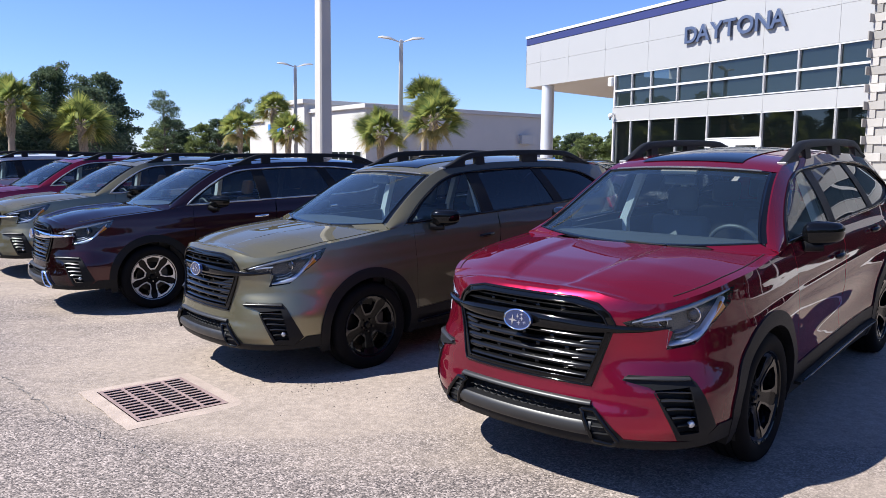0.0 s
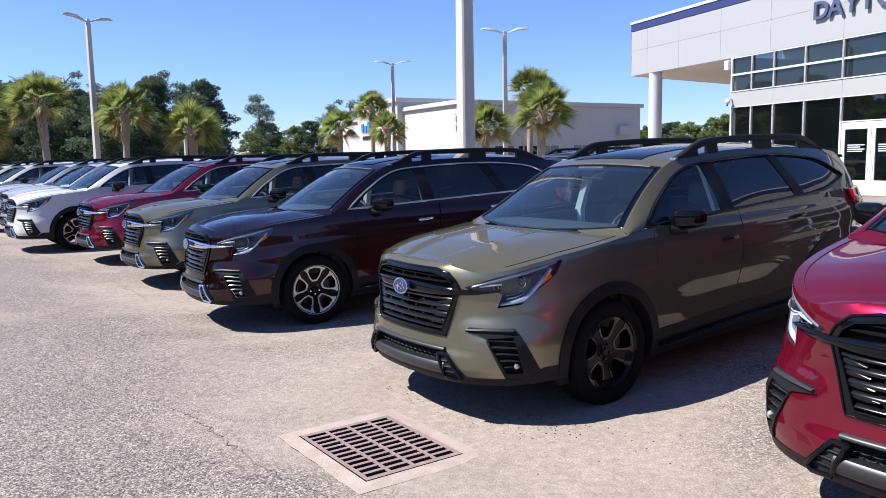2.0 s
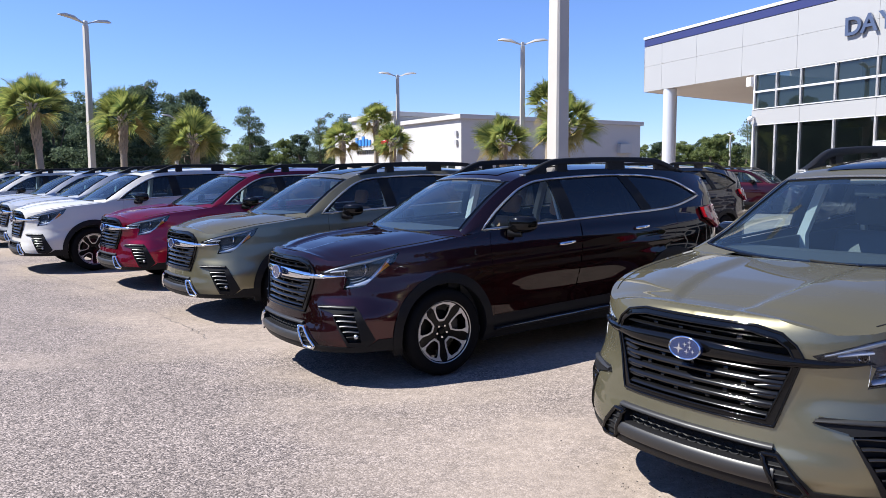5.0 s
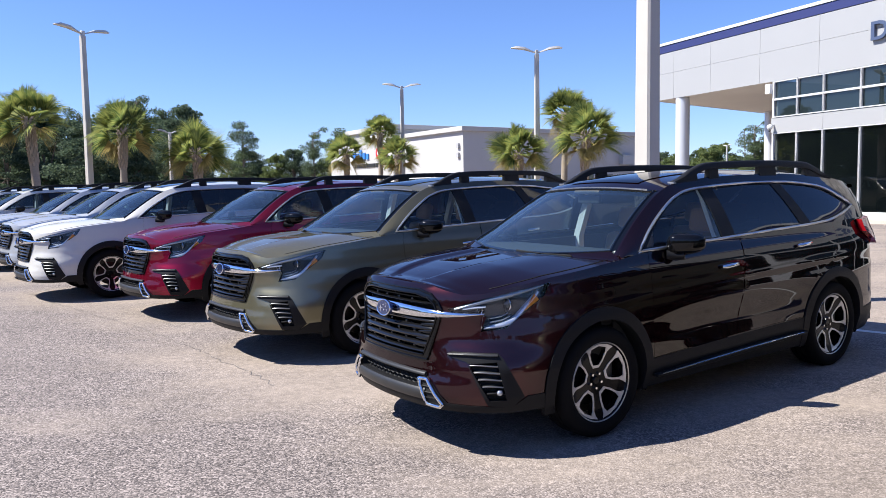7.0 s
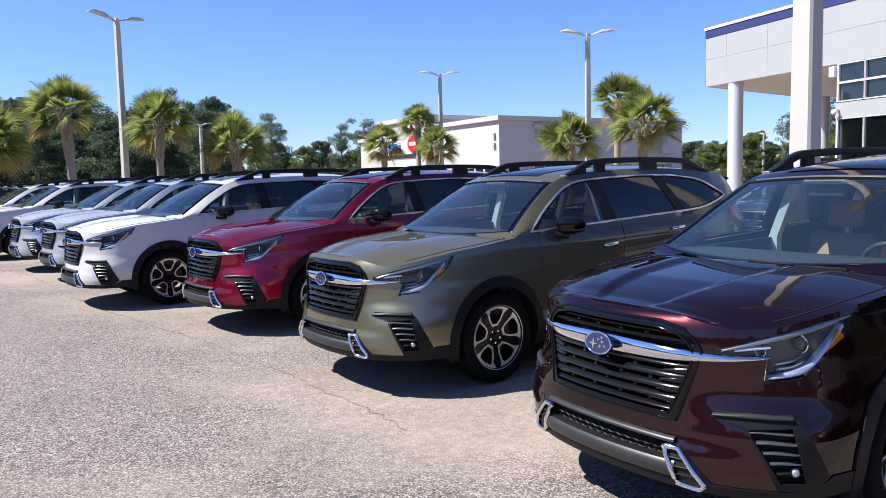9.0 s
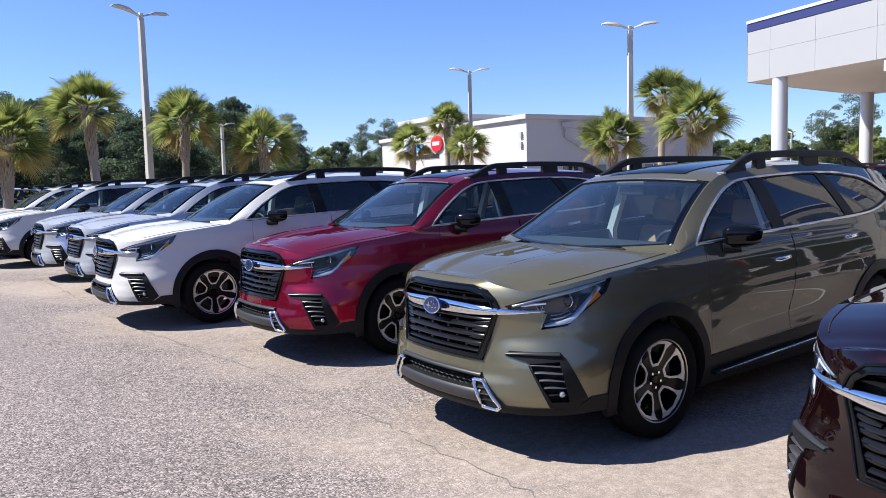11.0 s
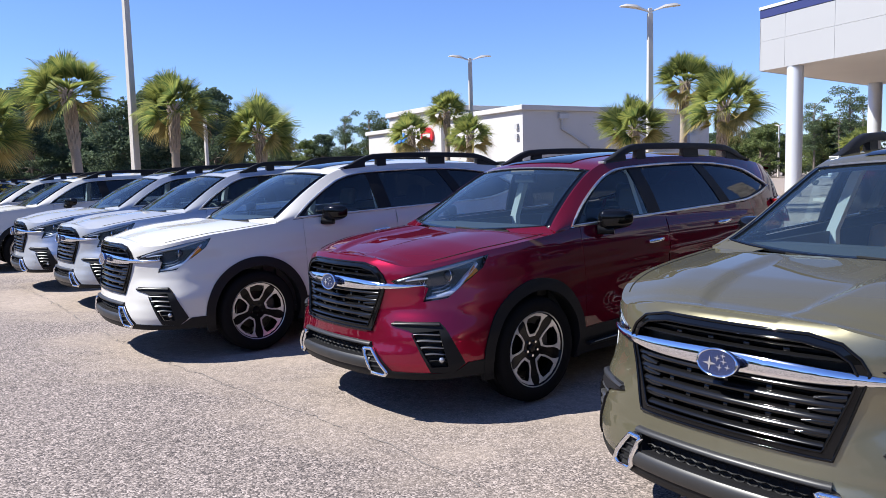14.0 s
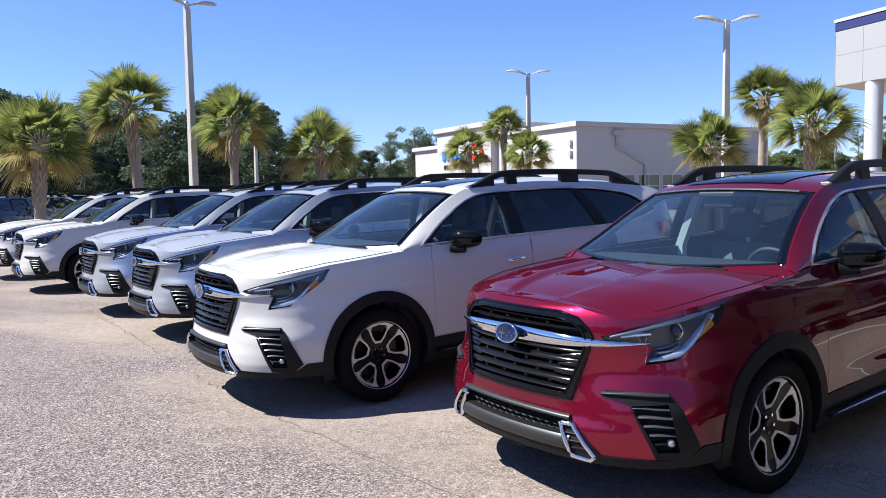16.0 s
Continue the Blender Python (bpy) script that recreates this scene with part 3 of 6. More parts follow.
# entrance: two glazed leaves
for x0, x1 in ((14.78, 16.18), (16.2, 17.6)):
    leaf_e = empty("glazed_door", "", "")
    leaf_e.parent = shop
    bm = bmesh.new()
    for d in ((x0, x0 + 0.17, 0.02, 0.1, G0 + 0.1, 2.84), (x1 - 0.17, x1, 0.02, 0.1, G0 + 0.1, 2.84), (x0 + 0.17, x1 - 0.17, 0.02, 0.1, G0 + 0.1, 0.5), (x0 + 0.17, x1 - 0.17, 0.02, 0.1, 2.56, 2.84)):
        box(bm, *d)
    part("door_frame", bm, FRAME, leaf_e)
    pane_sheet(leaf_e, (x0 + 0.17, 0.06, 0.5), (x1 - 0.17, 0.06, 0.5), 2.06)
    bm = bmesh.new()
    for k, wd in enumerate((0.8, 0.6, 0.8, 0.7)):
        box(bm, x0 + 0.3, x0 + 0.3 + wd, 0.048, 0.052, 1.9 - 0.085 * k, 1.94 - 0.085 * k)
    part("sticker", bm, FRAME, leaf_e, "white lettered sticker on the glass")
    bm = tube(bmesh.new(), [((x1 - 0.1 if x0 < 15 else x0 + 0.1), -0.05, z) for z in (0.9, 1.5)], 0.018)
    part("door_handle", bm, STEEL, leaf_e)
# the front goes on past the pylon, seen only mirrored in glass and paint
for a, c in zip([26.0, 29.4, 32.8, 36.2, 39.6], [29.4, 32.8, 36.2, 39.6, 43.0]):
    for z0, z1 in ((FB, 7.66), (7.67, 8.76)):
        slab("panel", (a + 0.006, c - 0.006, 0.0, 0.06, z0, z1), PANEL)
    slab("storey_panel", (a + 0.005, c - 0.005, 0.03, 0.2, 3.93, 4.60), PANEL)
    glazing(a + 0.05, c - 0.05, 4.62, 6.26)
    glazing(a + 0.05, c - 0.05, 0.34, 3.92)
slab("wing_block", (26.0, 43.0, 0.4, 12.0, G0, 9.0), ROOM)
slab("blue_band", (26.0, 43.0, -0.01, 0.06, 8.79, 9.17), BLUE)
slab("roof_edge", (26.0, 43.0, -0.05, 0.4, 9.19, FT), FRAME)
slab("plinth", (26.0, 43.0, -0.02, 0.3, G0 - 0.1, 0.36), PALE)
for k in range(6):
    slab("letter_shape", (28.6 + 1.0 * k, 29.35 + 1.0 * k, -0.09, -0.01, 7.2, 8.2), LETTER, "dark blue raised letter shape")
# stone pylon, built of blocks
pyl = empty("stone_pylon", "tall grey pylon faced with rough stone blocks", "pylon")
pyl.matrix_basis = SHOP
boxed("core", (22.64, 26.0, -0.5, 1.5, G0 - 0.1, 11.0), STONE, pyl)
blk = bmesh.new()
box(blk, 0, 0.60, -0.05, 0.0, 0, 0.29, bevel=0.012)
first = part("stone_block", blk, STONE, pyl)
first.location = (22.62, -0.5, G0)
for r in range(37):
    for c in range(5):
        o = first.copy()
        scene.collection.objects.link(o)
        o.location = (22.62 + 0.62 * c + (0.31 if r % 2 else 0) - (0.31 if r % 2 and c == 0 else 0), -0.5 - 0.006 * ((r * 7 + c * 3) % 4), G0 + 0.30 * r)
        o.scale = (0.5, 1, 1) if r % 2 and c == 0 else (1, 1, 1)
    for c in range(1):
        o = first.copy()
        scene.collection.objects.link(o)
        o.location = (22.64 - 0.005 * ((r * 5) % 3), 0.12 if r % 2 else -0.18, G0 + 0.30 * r)
        o.rotation_euler = (0, 0, radians(-90))
bpy.data.objects.remove(first)
# name in relief on the band
sign = empty("raised_letter_sign", "dark blue raised letters spelling DAYTONA on the band", "sign")
sign.matrix_basis = SHOP
cu = bpy.data.curves.new("letters", "FONT")
cu.size, cu.extrude, cu.offset = 1.02, 0.05, 0.018
LETTERS, LX = "DAYTONA", [13.20, 13.98, 14.78, 15.50, 16.22, 17.12, 17.93]
for ch, x in zip(LETTERS, LX):
    cu.body = ch
    tmp = bpy.data.objects.new("tmp", cu)
    scene.collection.objects.link(tmp)
    bpy.context.view_layer.update()
    me = bpy.data.meshes.new_from_object(tmp.evaluated_get(bpy.context.evaluated_depsgraph_get()))
    bpy.data.objects.remove(tmp)
    me.materials.clear(); me.materials.append(LETTER)
    o = new("letter", me)
    o.parent = sign
    o.matrix_basis = Matrix.Translation((x, -0.09, 7.22)) @ pose(0, 0, 0, 90) @ Matrix.Diagonal((1.08, 1, 1, 1))
# small fixtures at the corner
fx = empty("floodlight", "small white floodlight box on the showroom corner", "lamp")
fx.matrix_basis = SHOP
boxed("housing", (7.98, 8.26, -0.16, 0.1, 5.72, 6.16), PALE, fx, bevel=0.02)
boxed("bracket", (8.10, 8.3, -0.02, 0.12, 5.85, 6.0), PALE, fx)
cm = empty("security_camera", "white security camera on the showroom corner", "camera")
cm.matrix_basis = SHOP
boxed("bracket", (8.35, 8.43, -0.2, 0.05, 4.22, 4.30), PALE, cm)
bm = bmesh.new()
bmesh.ops.create_uvsphere(bm, u_segments=14, v_segments=10, radius=0.13, matrix=Matrix.Translation((8.39, -0.24, 4.18)))
part("dome", bm, PALE, cm, smooth=60)
bm = tube(bmesh.new(), [(8.39, -0.24, 4.1), (8.45, -0.32, 3.98)], 0.045, 10)
part("lens", bm, DARK, cm)
# raised walk before the showroom
walkway = prism(bmesh.new(), [(6.0, -3.0), (26, -3.0), (26, 0.0), (6.0, 0.0)], -0.1, 0.24, SHOP)
tagged(part("pavement", walkway, WALK, None), "pale concrete pavement along the showroom front", "pavement", kind="structure")

# ---- white building behind ----
HALL = pose(-7.07, 63.65, 0, 0, 0, -53.13) @ Matrix.Scale(1.045, 4)
hall = empty("white_workshop", "long low white stucco workshop with a flat roof", "building")
hall.matrix_basis = HALL                 # -x runs along the sunny front, y back along the shaded side
boxed("wall", (-10, 0, 0, 19, -0.1, 5.85), STUCCO, hall)
boxed("wing_wall", (-25.5, -19, 0.4, 30, -0.1, 5.5), STUCCO, hall)
boxed("entrance_bay", (-19, -10, -0.6, 12.0, -0.1, 6.7), STUCCO, hall)
for d in ((-10, 0.25, -0.25, 19.2, 5.85, 6.2), (-19.25, -9.75, -0.85, 12.2, 6.7, 7.1), (-25.75, -19.25, 0.15, 30.2, 5.5, 5.85)):
    boxed("parapet", d, STUCCO, hall, bevel=0.03)
for k in range(6):
    w = empty("window", "", ""); w.parent = hall
    y0 = 3.2 + 2.3 * k + (1.2 if k > 2 else 0)
    pane_sheet(w, (0.012, y0, 1.05), (0.012, y0 + 1.9, 1.05), 1.5)
    bm = bmesh.new()
    for d in ((0.0, 0.04, y0 - 0.06, y0, 1.0, 2.6), (0.0, 0.04, y0 + 0.92, y0 + 0.98, 1.0, 2.6), (0.0, 0.04, y0 + 1.9, y0 + 1.96, 1.0, 2.6), (0.0, 0.04, y0, y0 + 1.9, 1.75, 1.81), (0.0, 0.04, y0, y0 + 1.9, 2.55, 2.6)):
        box(bm, *d)
    part("window_frame", bm, FRAME, w)
for k in range(6):
    w = empty("window", "", ""); w.parent = hall
    x0 = -1.9 - 1.3 * k
    pane_sheet(w, (x0, -0.015, 1.1), (x0 + 1.1, -0.015, 1.1), 1.3)
    bm = bmesh.new()
    for d in ((x0 - 0.06, x0, -0.04, 0, 1.05, 2.45), (x0 + 1.1, x0 + 1.16, -0.04, 0, 1.05, 2.45), (x0, x0 + 1.1, -0.04, 0, 2.4, 2.46)):
        box(bm, *d)
    part("window_frame", bm, FRAME, w)
bm = tube(bmesh.new(), [(0.1, 3.4, 5.6), (0.1, 3.4, 4.6), (0.1, 6.0, 3.3), (0.1, 6.0, 0.1)], 0.085, 8)
part("downpipe", bm, PIPE, hall, "grey rainwater pipe")
boxed("scupper", (-0.02, 0.22, 3.1, 4.0, 5.3, 5.65), PIPE, hall)
boxed("vent_hood", (0.0, 0.45, 16.2, 17.6, 3.4, 4.2), PIPE, hall)
for z in (4.6, 3.9):
    boxed("wall_lamp", (-0.75, -0.45, -0.18, 0.0, z, z + 0.35), PIPE, hall)
b = bmesh.new()
bmesh.ops.create_cone(b, cap_ends=True, segments=36, radius1=0.95, radius2=0.95, depth=0.16, matrix=Matrix.Translation((-12.0, -0.72, 4.75)) @ pose(0, 0, 0, 90) @ Matrix.Diagonal((1.0, 0.72, 1, 1)))
part("sign_oval", b, RED, hall, "red oval sign", smooth=40)
b = box(bmesh.new(), -12.6, -11.4, -0.83, -0.80, 4.6, 4.92)
part("sign_bar", b, FRAME, hall)
for k, (x, h) in enumerate(((-17.9, 0.8), (-17.2, 0.62), (-16.5, 0.9), (-15.8, 0.62), (-15.1, 0.5))):
    boxed("sign_stroke", (x, x + 0.45, -0.72, -0.62, 4.3, 4.3 + h), SIGNBLUE, hall, "blue lettering shape")
x = -17.7
for k in range(15):
    boxed("letter_bar", (x, x + 0.29, -0.68, -0.62, 3.55, 3.9), DARK, hall)
    x += 0.38 if k % 5 else 0.46


# ---- light poles ----
def lamp_pole(x, y, height, turn):
    z = float(ground_z(x, y))
    thing = empty("parking_lot_lamp", "tall square concrete lamp pole with twin lamp heads", "street lamp", group="lamp poles")
    thing.matrix_basis = pose(x, y, z - 0.05, 0, 0, turn)
    bm = bmesh.new()
    lo, hi = 0.118, 0.085
    for s, z0 in ((lo, 0), (hi, height)):
        for k in range(4):
            for cc in (-1, 1):
                a = radians(45 + 90 * k + cc * 7)
                bm.verts.new((s * 1.41 * math.cos(a), s * 1.41 * math.sin(a), z0))
    bm.verts.ensure_lookup_table()
    v = list(bm.verts)
    for k in range(8):
        j = (k + 1) % 8
        bm.faces.new((v[k], v[j], v[8 + j], v[8 + k]))
    bm.faces.new(v[8:])
    part("pole", bm, POLE, thing)
    boxed("cap", (-0.07, 0.07, -0.07, 0.07, height - 0.02, height + 0.2), LAMPHEAD, thing, bevel=0.015)
    for sgn in (-1, 1):
        bm = bmesh.new()
        rings = []
        for d, w, zz, th in ((0.05, 0.05, 0.06, 0.05), (0.3, 0.09, 0.14, 0.06), (0.55, 0.17, 0.22, 0.09), (0.95, 0.18, 0.27, 0.08), (1.15, 0.10, 0.27, 0.03)):
            rings.append([bm.verts.new((sgn * d, wy, height + zz + tz)) for wy, tz in ((-w, 0), (w, 0), (w * 0.8, th), (-w * 0.8, th))])
        for r, q in zip(rings, rings[1:]):
            for k in range(4):
                bm.faces.new((r[k], r[(k + 1) % 4], q[(k + 1) % 4], q[k]))
        bm.faces.new(rings[0]); bm.faces.new(rings[-1])
        bmesh.ops.recalc_face_normals(bm, faces=bm.faces)
        part("lamp_head", bm, LAMPHEAD, thing, smooth=50)
    return thing


lamp_pole(-1.80, 13.67, 7.6, 40)
lamp_pole(-2.26, 38.30, 7.47, 8)
lamp_pole(-20.50, 33.25, 7.9, 62)
lamp_pole(-9.85, 49.08, 7.5, 15)
lamp_pole(28.0, 117.0, 6.9, 100)
lamp_pole(-29.96, 61.5, 6.1, 60)


# ---- the car ----
def curve(points, n, closed=False):
    """A smooth line through the points: n samples, even in length, and the length at each."""
    p = np.array(points, float)
    a = np.vstack([2 * p[0] - p[1], p, 2 * p[-1] - p[-2]])
    out = []
    for i in range(1, len(a) - 2):
        t = np.linspace(0, 1, 24, endpoint=False)[:, None]
        out.append(.5 * (2 * a[i] + (a[i + 1] - a[i - 1]) * t + (2 * a[i - 1] - 5 * a[i] + 4 * a[i + 1] - a[i + 2]) * t ** 2 + (3 * a[i] - a[i - 1] - 3 * a[i + 1] + a[i + 2]) * t ** 3))
    out = np.vstack(out + [p[-1:]])
    d = np.r_[0, np.cumsum(np.linalg.norm(np.diff(out, axis=0), axis=1))]
    q = np.linspace(0, d[-1], n)
    return np.stack([np.interp(q, d, out[:, k]) for k in range(p.shape[1])], 1), q


# the outline of the car in plan, from the middle of the nose round to the middle of the tail; x forward, y to its left
PLAN, PLAN_S = curve([(2.565, 0), (2.555, .2), (2.525, .4), (2.46, .56), (2.36, .69), (2.22, .80), (2.05, .88), (1.85, .93), (1.45, .957), (.7, .95), (-.6, .95),
                      (-1.45, .962), (-1.95, .94), (-2.25, .87), (-2.4, .74), (-2.46, .5), (-2.48, 0)], 600)
TANG = np.gradient(PLAN, axis=0)
TANG /= np.linalg.norm(TANG, axis=1)[:, None]
NORM = np.stack([TANG[:, 1], -TANG[:, 0]], 1)
# how far the skin stands in from the outline, by height: at the nose and along the flank
FRONT = ([.2, .27, .33, .40, .47, .53, .60, .8, .9, .96, 1.0, 1.04, 1.07, 1.09], [.13, .05, .012, .0, .01, .03, .042, .058, .062, .066, .073, .085, .101, .132])
FLANK = ([.2, .3, .4, .55, .7, .84, .90, 1.0, 1.08, 1.14, 1.2, 1.3], [.07, .03, .008, 0, .006, .004, .014, .020, .032, .05, .078, .11])
S_END = float(PLAN_S[-1])
AXLE_F, AXLE_R = 1.445, -1.445


def s_of_x(x):
    return float(np.interp(-x, -PLAN[:, 0], PLAN_S))


def round_plan(s, a):
    return np.interp(np.abs(s), PLAN_S, a)


def skin(s, z, out=0.0):
    """The place on the car's skin at s along the outline (minus on its right side) and height z."""
    s, z = np.broadcast_arrays(np.asarray(s, float), np.asarray(z, float))
    w = np.clip((np.abs(s) - .45) / .65, 0, 1)
    w = w * w * (3 - 2 * w)
    d = np.interp(z, *FRONT) * (1 - w) + np.interp(z, *FLANK) * w - out
    x = round_plan(s, PLAN[:, 0])
    # wheel-arch flares and the waist above the sill
    flare = .016 * np.exp(-((x - AXLE_F) / .42) ** 4) + .02 * np.exp(-((x - AXLE_R) / .45) ** 4)
    waist = .028 * np.exp(-((x + .05) / .75) ** 4) * np.exp(-((z - .60) / .13) ** 2)
    side = w * np.clip((z - .2) / .2, 0, 1)
    d = d - side * (flare * np.clip((1.02 - z) / .25, 0, 1) - waist)
    # hollow cheeks between grille and lamp, a ledge over the corner panels, a crease along the shoulder
    q = np.abs(s)
    d = d + .013 * np.exp(-((q - .66) / .15) ** 2) * np.exp(-((z - .76) / .09) ** 2)
    d = d - .005 * np.exp(-((z - .70) / .035) ** 2) * np.clip((q - .55) / .1, 0, 1) * np.clip((1.12 - q) / .1, 0, 1)
    # the lower corner of the bumper stands out, the lamp above it is tucked in
    d = d - .058 * np.exp(-((q - .95) / .33) ** 2) * (1 - ease(.56, .76, z))
    d = d + .020 * np.exp(-((q - 1.08) / .38) ** 2) * ease(.74, .86, z)
    crease = .90 + .028 * (q - 2.0)
    d = d - .007 * np.exp(-((z - crease) / .022) ** 2) * np.clip((q - 1.5) / .4, 0, 1) * np.clip((5.0 - q) / .4, 0, 1)
    sg = np.where(s < 0, -1.0, 1.0)
    return np.stack([x - d * round_plan(s, NORM[:, 0]), sg * (round_plan(s, PLAN[:, 1]) - d * round_plan(s, NORM[:, 1])), z], -1)


TOP = ([0, .4, .55, .7, .85, 1.1, 1.32, 1.7, 2.0, 2.15, 4.1, 5.2, S_END], [1.087, 1.083, 1.056, 1.032, 1.038, 1.082, 1.115, 1.150, 1.178, 1.195, 1.255, 1.28, 1.285])


def top_z(s):
    return np.interp(np.abs(s), *TOP)


def in_poly(pts, poly):
    x, y = pts[..., 0], pts[..., 1]
    r = np.zeros(x.shape, bool)
    for (x0, y0), (x1, y1) in zip(poly, np.roll(poly, -1, 0)):
        c = (y0 > y) != (y1 > y)
        with np.errstate(divide="ignore", invalid="ignore"):
            r ^= c & (x < (x1 - x0) * (y - y0) / (y1 - y0 + 1e-12) + x0)
    return r


def near_poly(pts, poly):
    best, at = np.full(pts.shape[:-1], 1e9), pts.copy()
    for p, q in zip(poly, np.roll(poly, -1, 0)):
        d = q - p
        t = np.clip(((pts - p) @ d) / max(d @ d, 1e-12), 0, 1)
        c = p + t[..., None] * d
        e = np.linalg.norm(pts - c, axis=-1)
        m = e < best
        best[m] = e[m]
        at[m] = c[m]
    return best, at


def region(grid, keep=(), cut=()):
    """Faces of a grid of 2D points that lie in all of keep and in none of cut; grid points are drawn onto the borders. Returns points and quads."""
    g = grid.copy()
    step = max(np.linalg.norm(g[0, 1] - g[0, 0]), np.linalg.norm(g[1, 0] - g[0, 0]))
    fixed = np.zeros(g.shape[:2], bool)
    polys = [np.array(p, float) for p in keep] + [np.array(p, float) for p in cut]
    for p in polys:
        for c in p:                                   # corners first
            d = np.linalg.norm(g - c, axis=-1) + fixed * 9
            k = np.unravel_index(d.argmin(), d.shape)
            if d[k] < step:
                g[k] = c
                fixed[k] = True
    for p in polys:
        d, at = near_poly(g, p)
        m = (d < .5 * step) & ~fixed
        g[m] = at[m]
        fixed |= m
    mid = (g[:-1, :-1] + g[1:, :-1] + g[:-1, 1:] + g[1:, 1:]) / 4
    ok = np.ones(mid.shape[:2], bool)
    for k, p in enumerate(polys):
        i = in_poly(mid, p)
        ok &= i if k < len(keep) else ~i
    nj = g.shape[1]
    jj, ii = np.where(ok)
    quads = np.stack([jj * nj + ii, jj * nj + ii + 1, (jj + 1) * nj + ii + 1, (jj + 1) * nj + ii], 1)
    flat = g.reshape(-1, 2)
    if len(quads) and polys:                          # draw what is left of a ragged rim onto the nearest border
        rim = np.unique(np.array(border(quads)).ravel())
        rim = rim[~fixed.reshape(-1)[rim]]
        best, to = np.full(len(rim), 1e9), flat[rim].copy()
        for p in polys:
            d, at = near_poly(flat[rim], p)
            m = d < best
            best[m], to[m] = d[m], at[m]
        m = best < 1.15 * step
        flat[rim[m]] = to[m]
    return flat, quads


def border(quads):
    seen = {}
    for f in quads:
        for a, b in zip(f, np.roll(f, -1)):
            if (b, a) in seen:
                del seen[(b, a)]
            else:
                seen[(a, b)] = 1
    return list(seen)


def sheet(pts, quads, place, depth=0.0):
    """Turn 2D faces into a sheet in space by place(points, out), with its border turned inwards by depth."""
    used = np.unique(quads)
    idx = np.full(len(pts), -1)
    idx[used] = np.arange(len(used))
    p2 = pts[used]
    verts, faces = list(place(p2, 0.0)), [tuple(idx[f]) for f in quads]
    if depth:
        inner = place(p2, -depth)
        low = {}
        for a, b in border(quads):
            for k in (a, b):
                if k not in low:
                    low[k] = len(verts)
                    verts.append(inner[idx[k]])
            faces.append((idx[b], idx[a], low[a], low[b]))
    clean = []
    for f in faces:
        q = [k for n, k in enumerate(f) if not any(np.linalg.norm(np.subtract(verts[k], verts[m])) < 1e-5 for m in f[:n])]
        if len(q) > 2:
            clean.append(tuple(q))
    return verts, clean


def sgrid(s0, s1, z0, z1, step):
    return np.stack(np.meshgrid(np.linspace(s0, s1, max(2, int(round((s1 - s0) / step)) + 1)), np.linspace(z0, z1, max(2, int(round((z1 - z0) / step)) + 1))), -1)


def grid_round(poly, step):
    p = np.array(poly, float)
    (a, b), (c, d) = p.min(0) - step, p.max(0) + step
    return sgrid(a, c, b, d, step)


def mirror(poly):
    return [(-x, z) for x, z in poly][::-1]


def on_skin(out=0.0):
    return lambda p, o: skin(p[:, 0], p[:, 1], out + o)


def join(*pieces):
    verts, faces = [], []
    for v, f in pieces:
        n = len(verts)
        verts += list(v)
        faces += [tuple(k + n for k in q) for q in f]
    return verts, faces


def coons(c0, c1, d0, d1):
    """A patch between four border lines: c0 and c1 across, d0 and d1 along."""
    n, m = len(c0), len(d0)
    u, w = np.linspace(0, 1, n)[None, :, None], np.linspace(0, 1, m)[:, None, None]
    ruled = (1 - w) * c0[None] + w * c1[None] + (1 - u) * d0[:, None] + u * d1[:, None]
    return ruled - ((1 - w) * (1 - u) * c0[0] + (1 - w) * u * c0[-1] + w * (1 - u) * c1[0] + w * u * c1[-1])


def grid_faces(g, cols=None):
    m, n = g.shape[:2]
    lo, hi = cols or (0, n - 1)
    k = lambda j, i: j * n + i
    return list(g.reshape(-1, 3)), [(k(j, i), k(j, i + 1), k(j + 1, i + 1), k(j + 1, i)) for j in range(m - 1) for i in range(lo, hi)]


def arc(cx, cz, r, a0, a1, n):
    return [(cx + r * math.cos(a), cz + r * math.sin(a)) for a in np.linspace(radians(a0), radians(a1), n)]


SF, SR = s_of_x(AXLE_F), s_of_x(AXLE_R)
R_ARCH, R_TRIM = .425, .492
# shapes on the skin: s along the outline, height
GRILLE = [(-.43, .602), (.43, .602), (.53, .865), (.553, .930), (.520, .982), (.45, 1.032), (.32, 1.056), (-.32, 1.056), (-.45, 1.032), (-.520, .982), (-.553, .930), (-.53, .865)]
LAMP = [(.585, .940), (.62, .918), (.79, .918), (.862, .893), (.822, .803), (.99, .822), (1.075, .882), (1.262, 1.006), (1.318, 1.088), (1.1, 1.056), (.83, 1.003)]
CORNER = [(.59, .652), (.73, .622), (.855, .352), (1.0, .338), (1.075, .40), (.955, .64), (.925, .676), (.62, .678)]
WELL = [(.74, .612), (.865, .385), (.965, .385), (.915, .625)]
LOWER = [(0, .528), (.40, .528), (.455, .50), (.60, .352), (.86, .345), (1.0, .338), (1.10, .40), (1.22, .40), (1.5, .40), (1.5, .1), (0, .1)]
LOWER_ALL = LOWER[:-1] + mirror(LOWER)[1:]
SILL = [(SF + .3, .1), (SF + .3, .45), (SF + .46, .455), (SR - .44, .50), (SR - .3, .50), (SR - .3, .1)]
REAR_LOW = [(SR + .3, .1), (SR + .3, .46), (S_END + .1, .50), (S_END + .1, .1)]
ARCH_F, ARCH_R = arc(SF, .385, R_TRIM, 0, 360, 48), arc(SR, .385, R_TRIM + .005, 0, 360, 48)
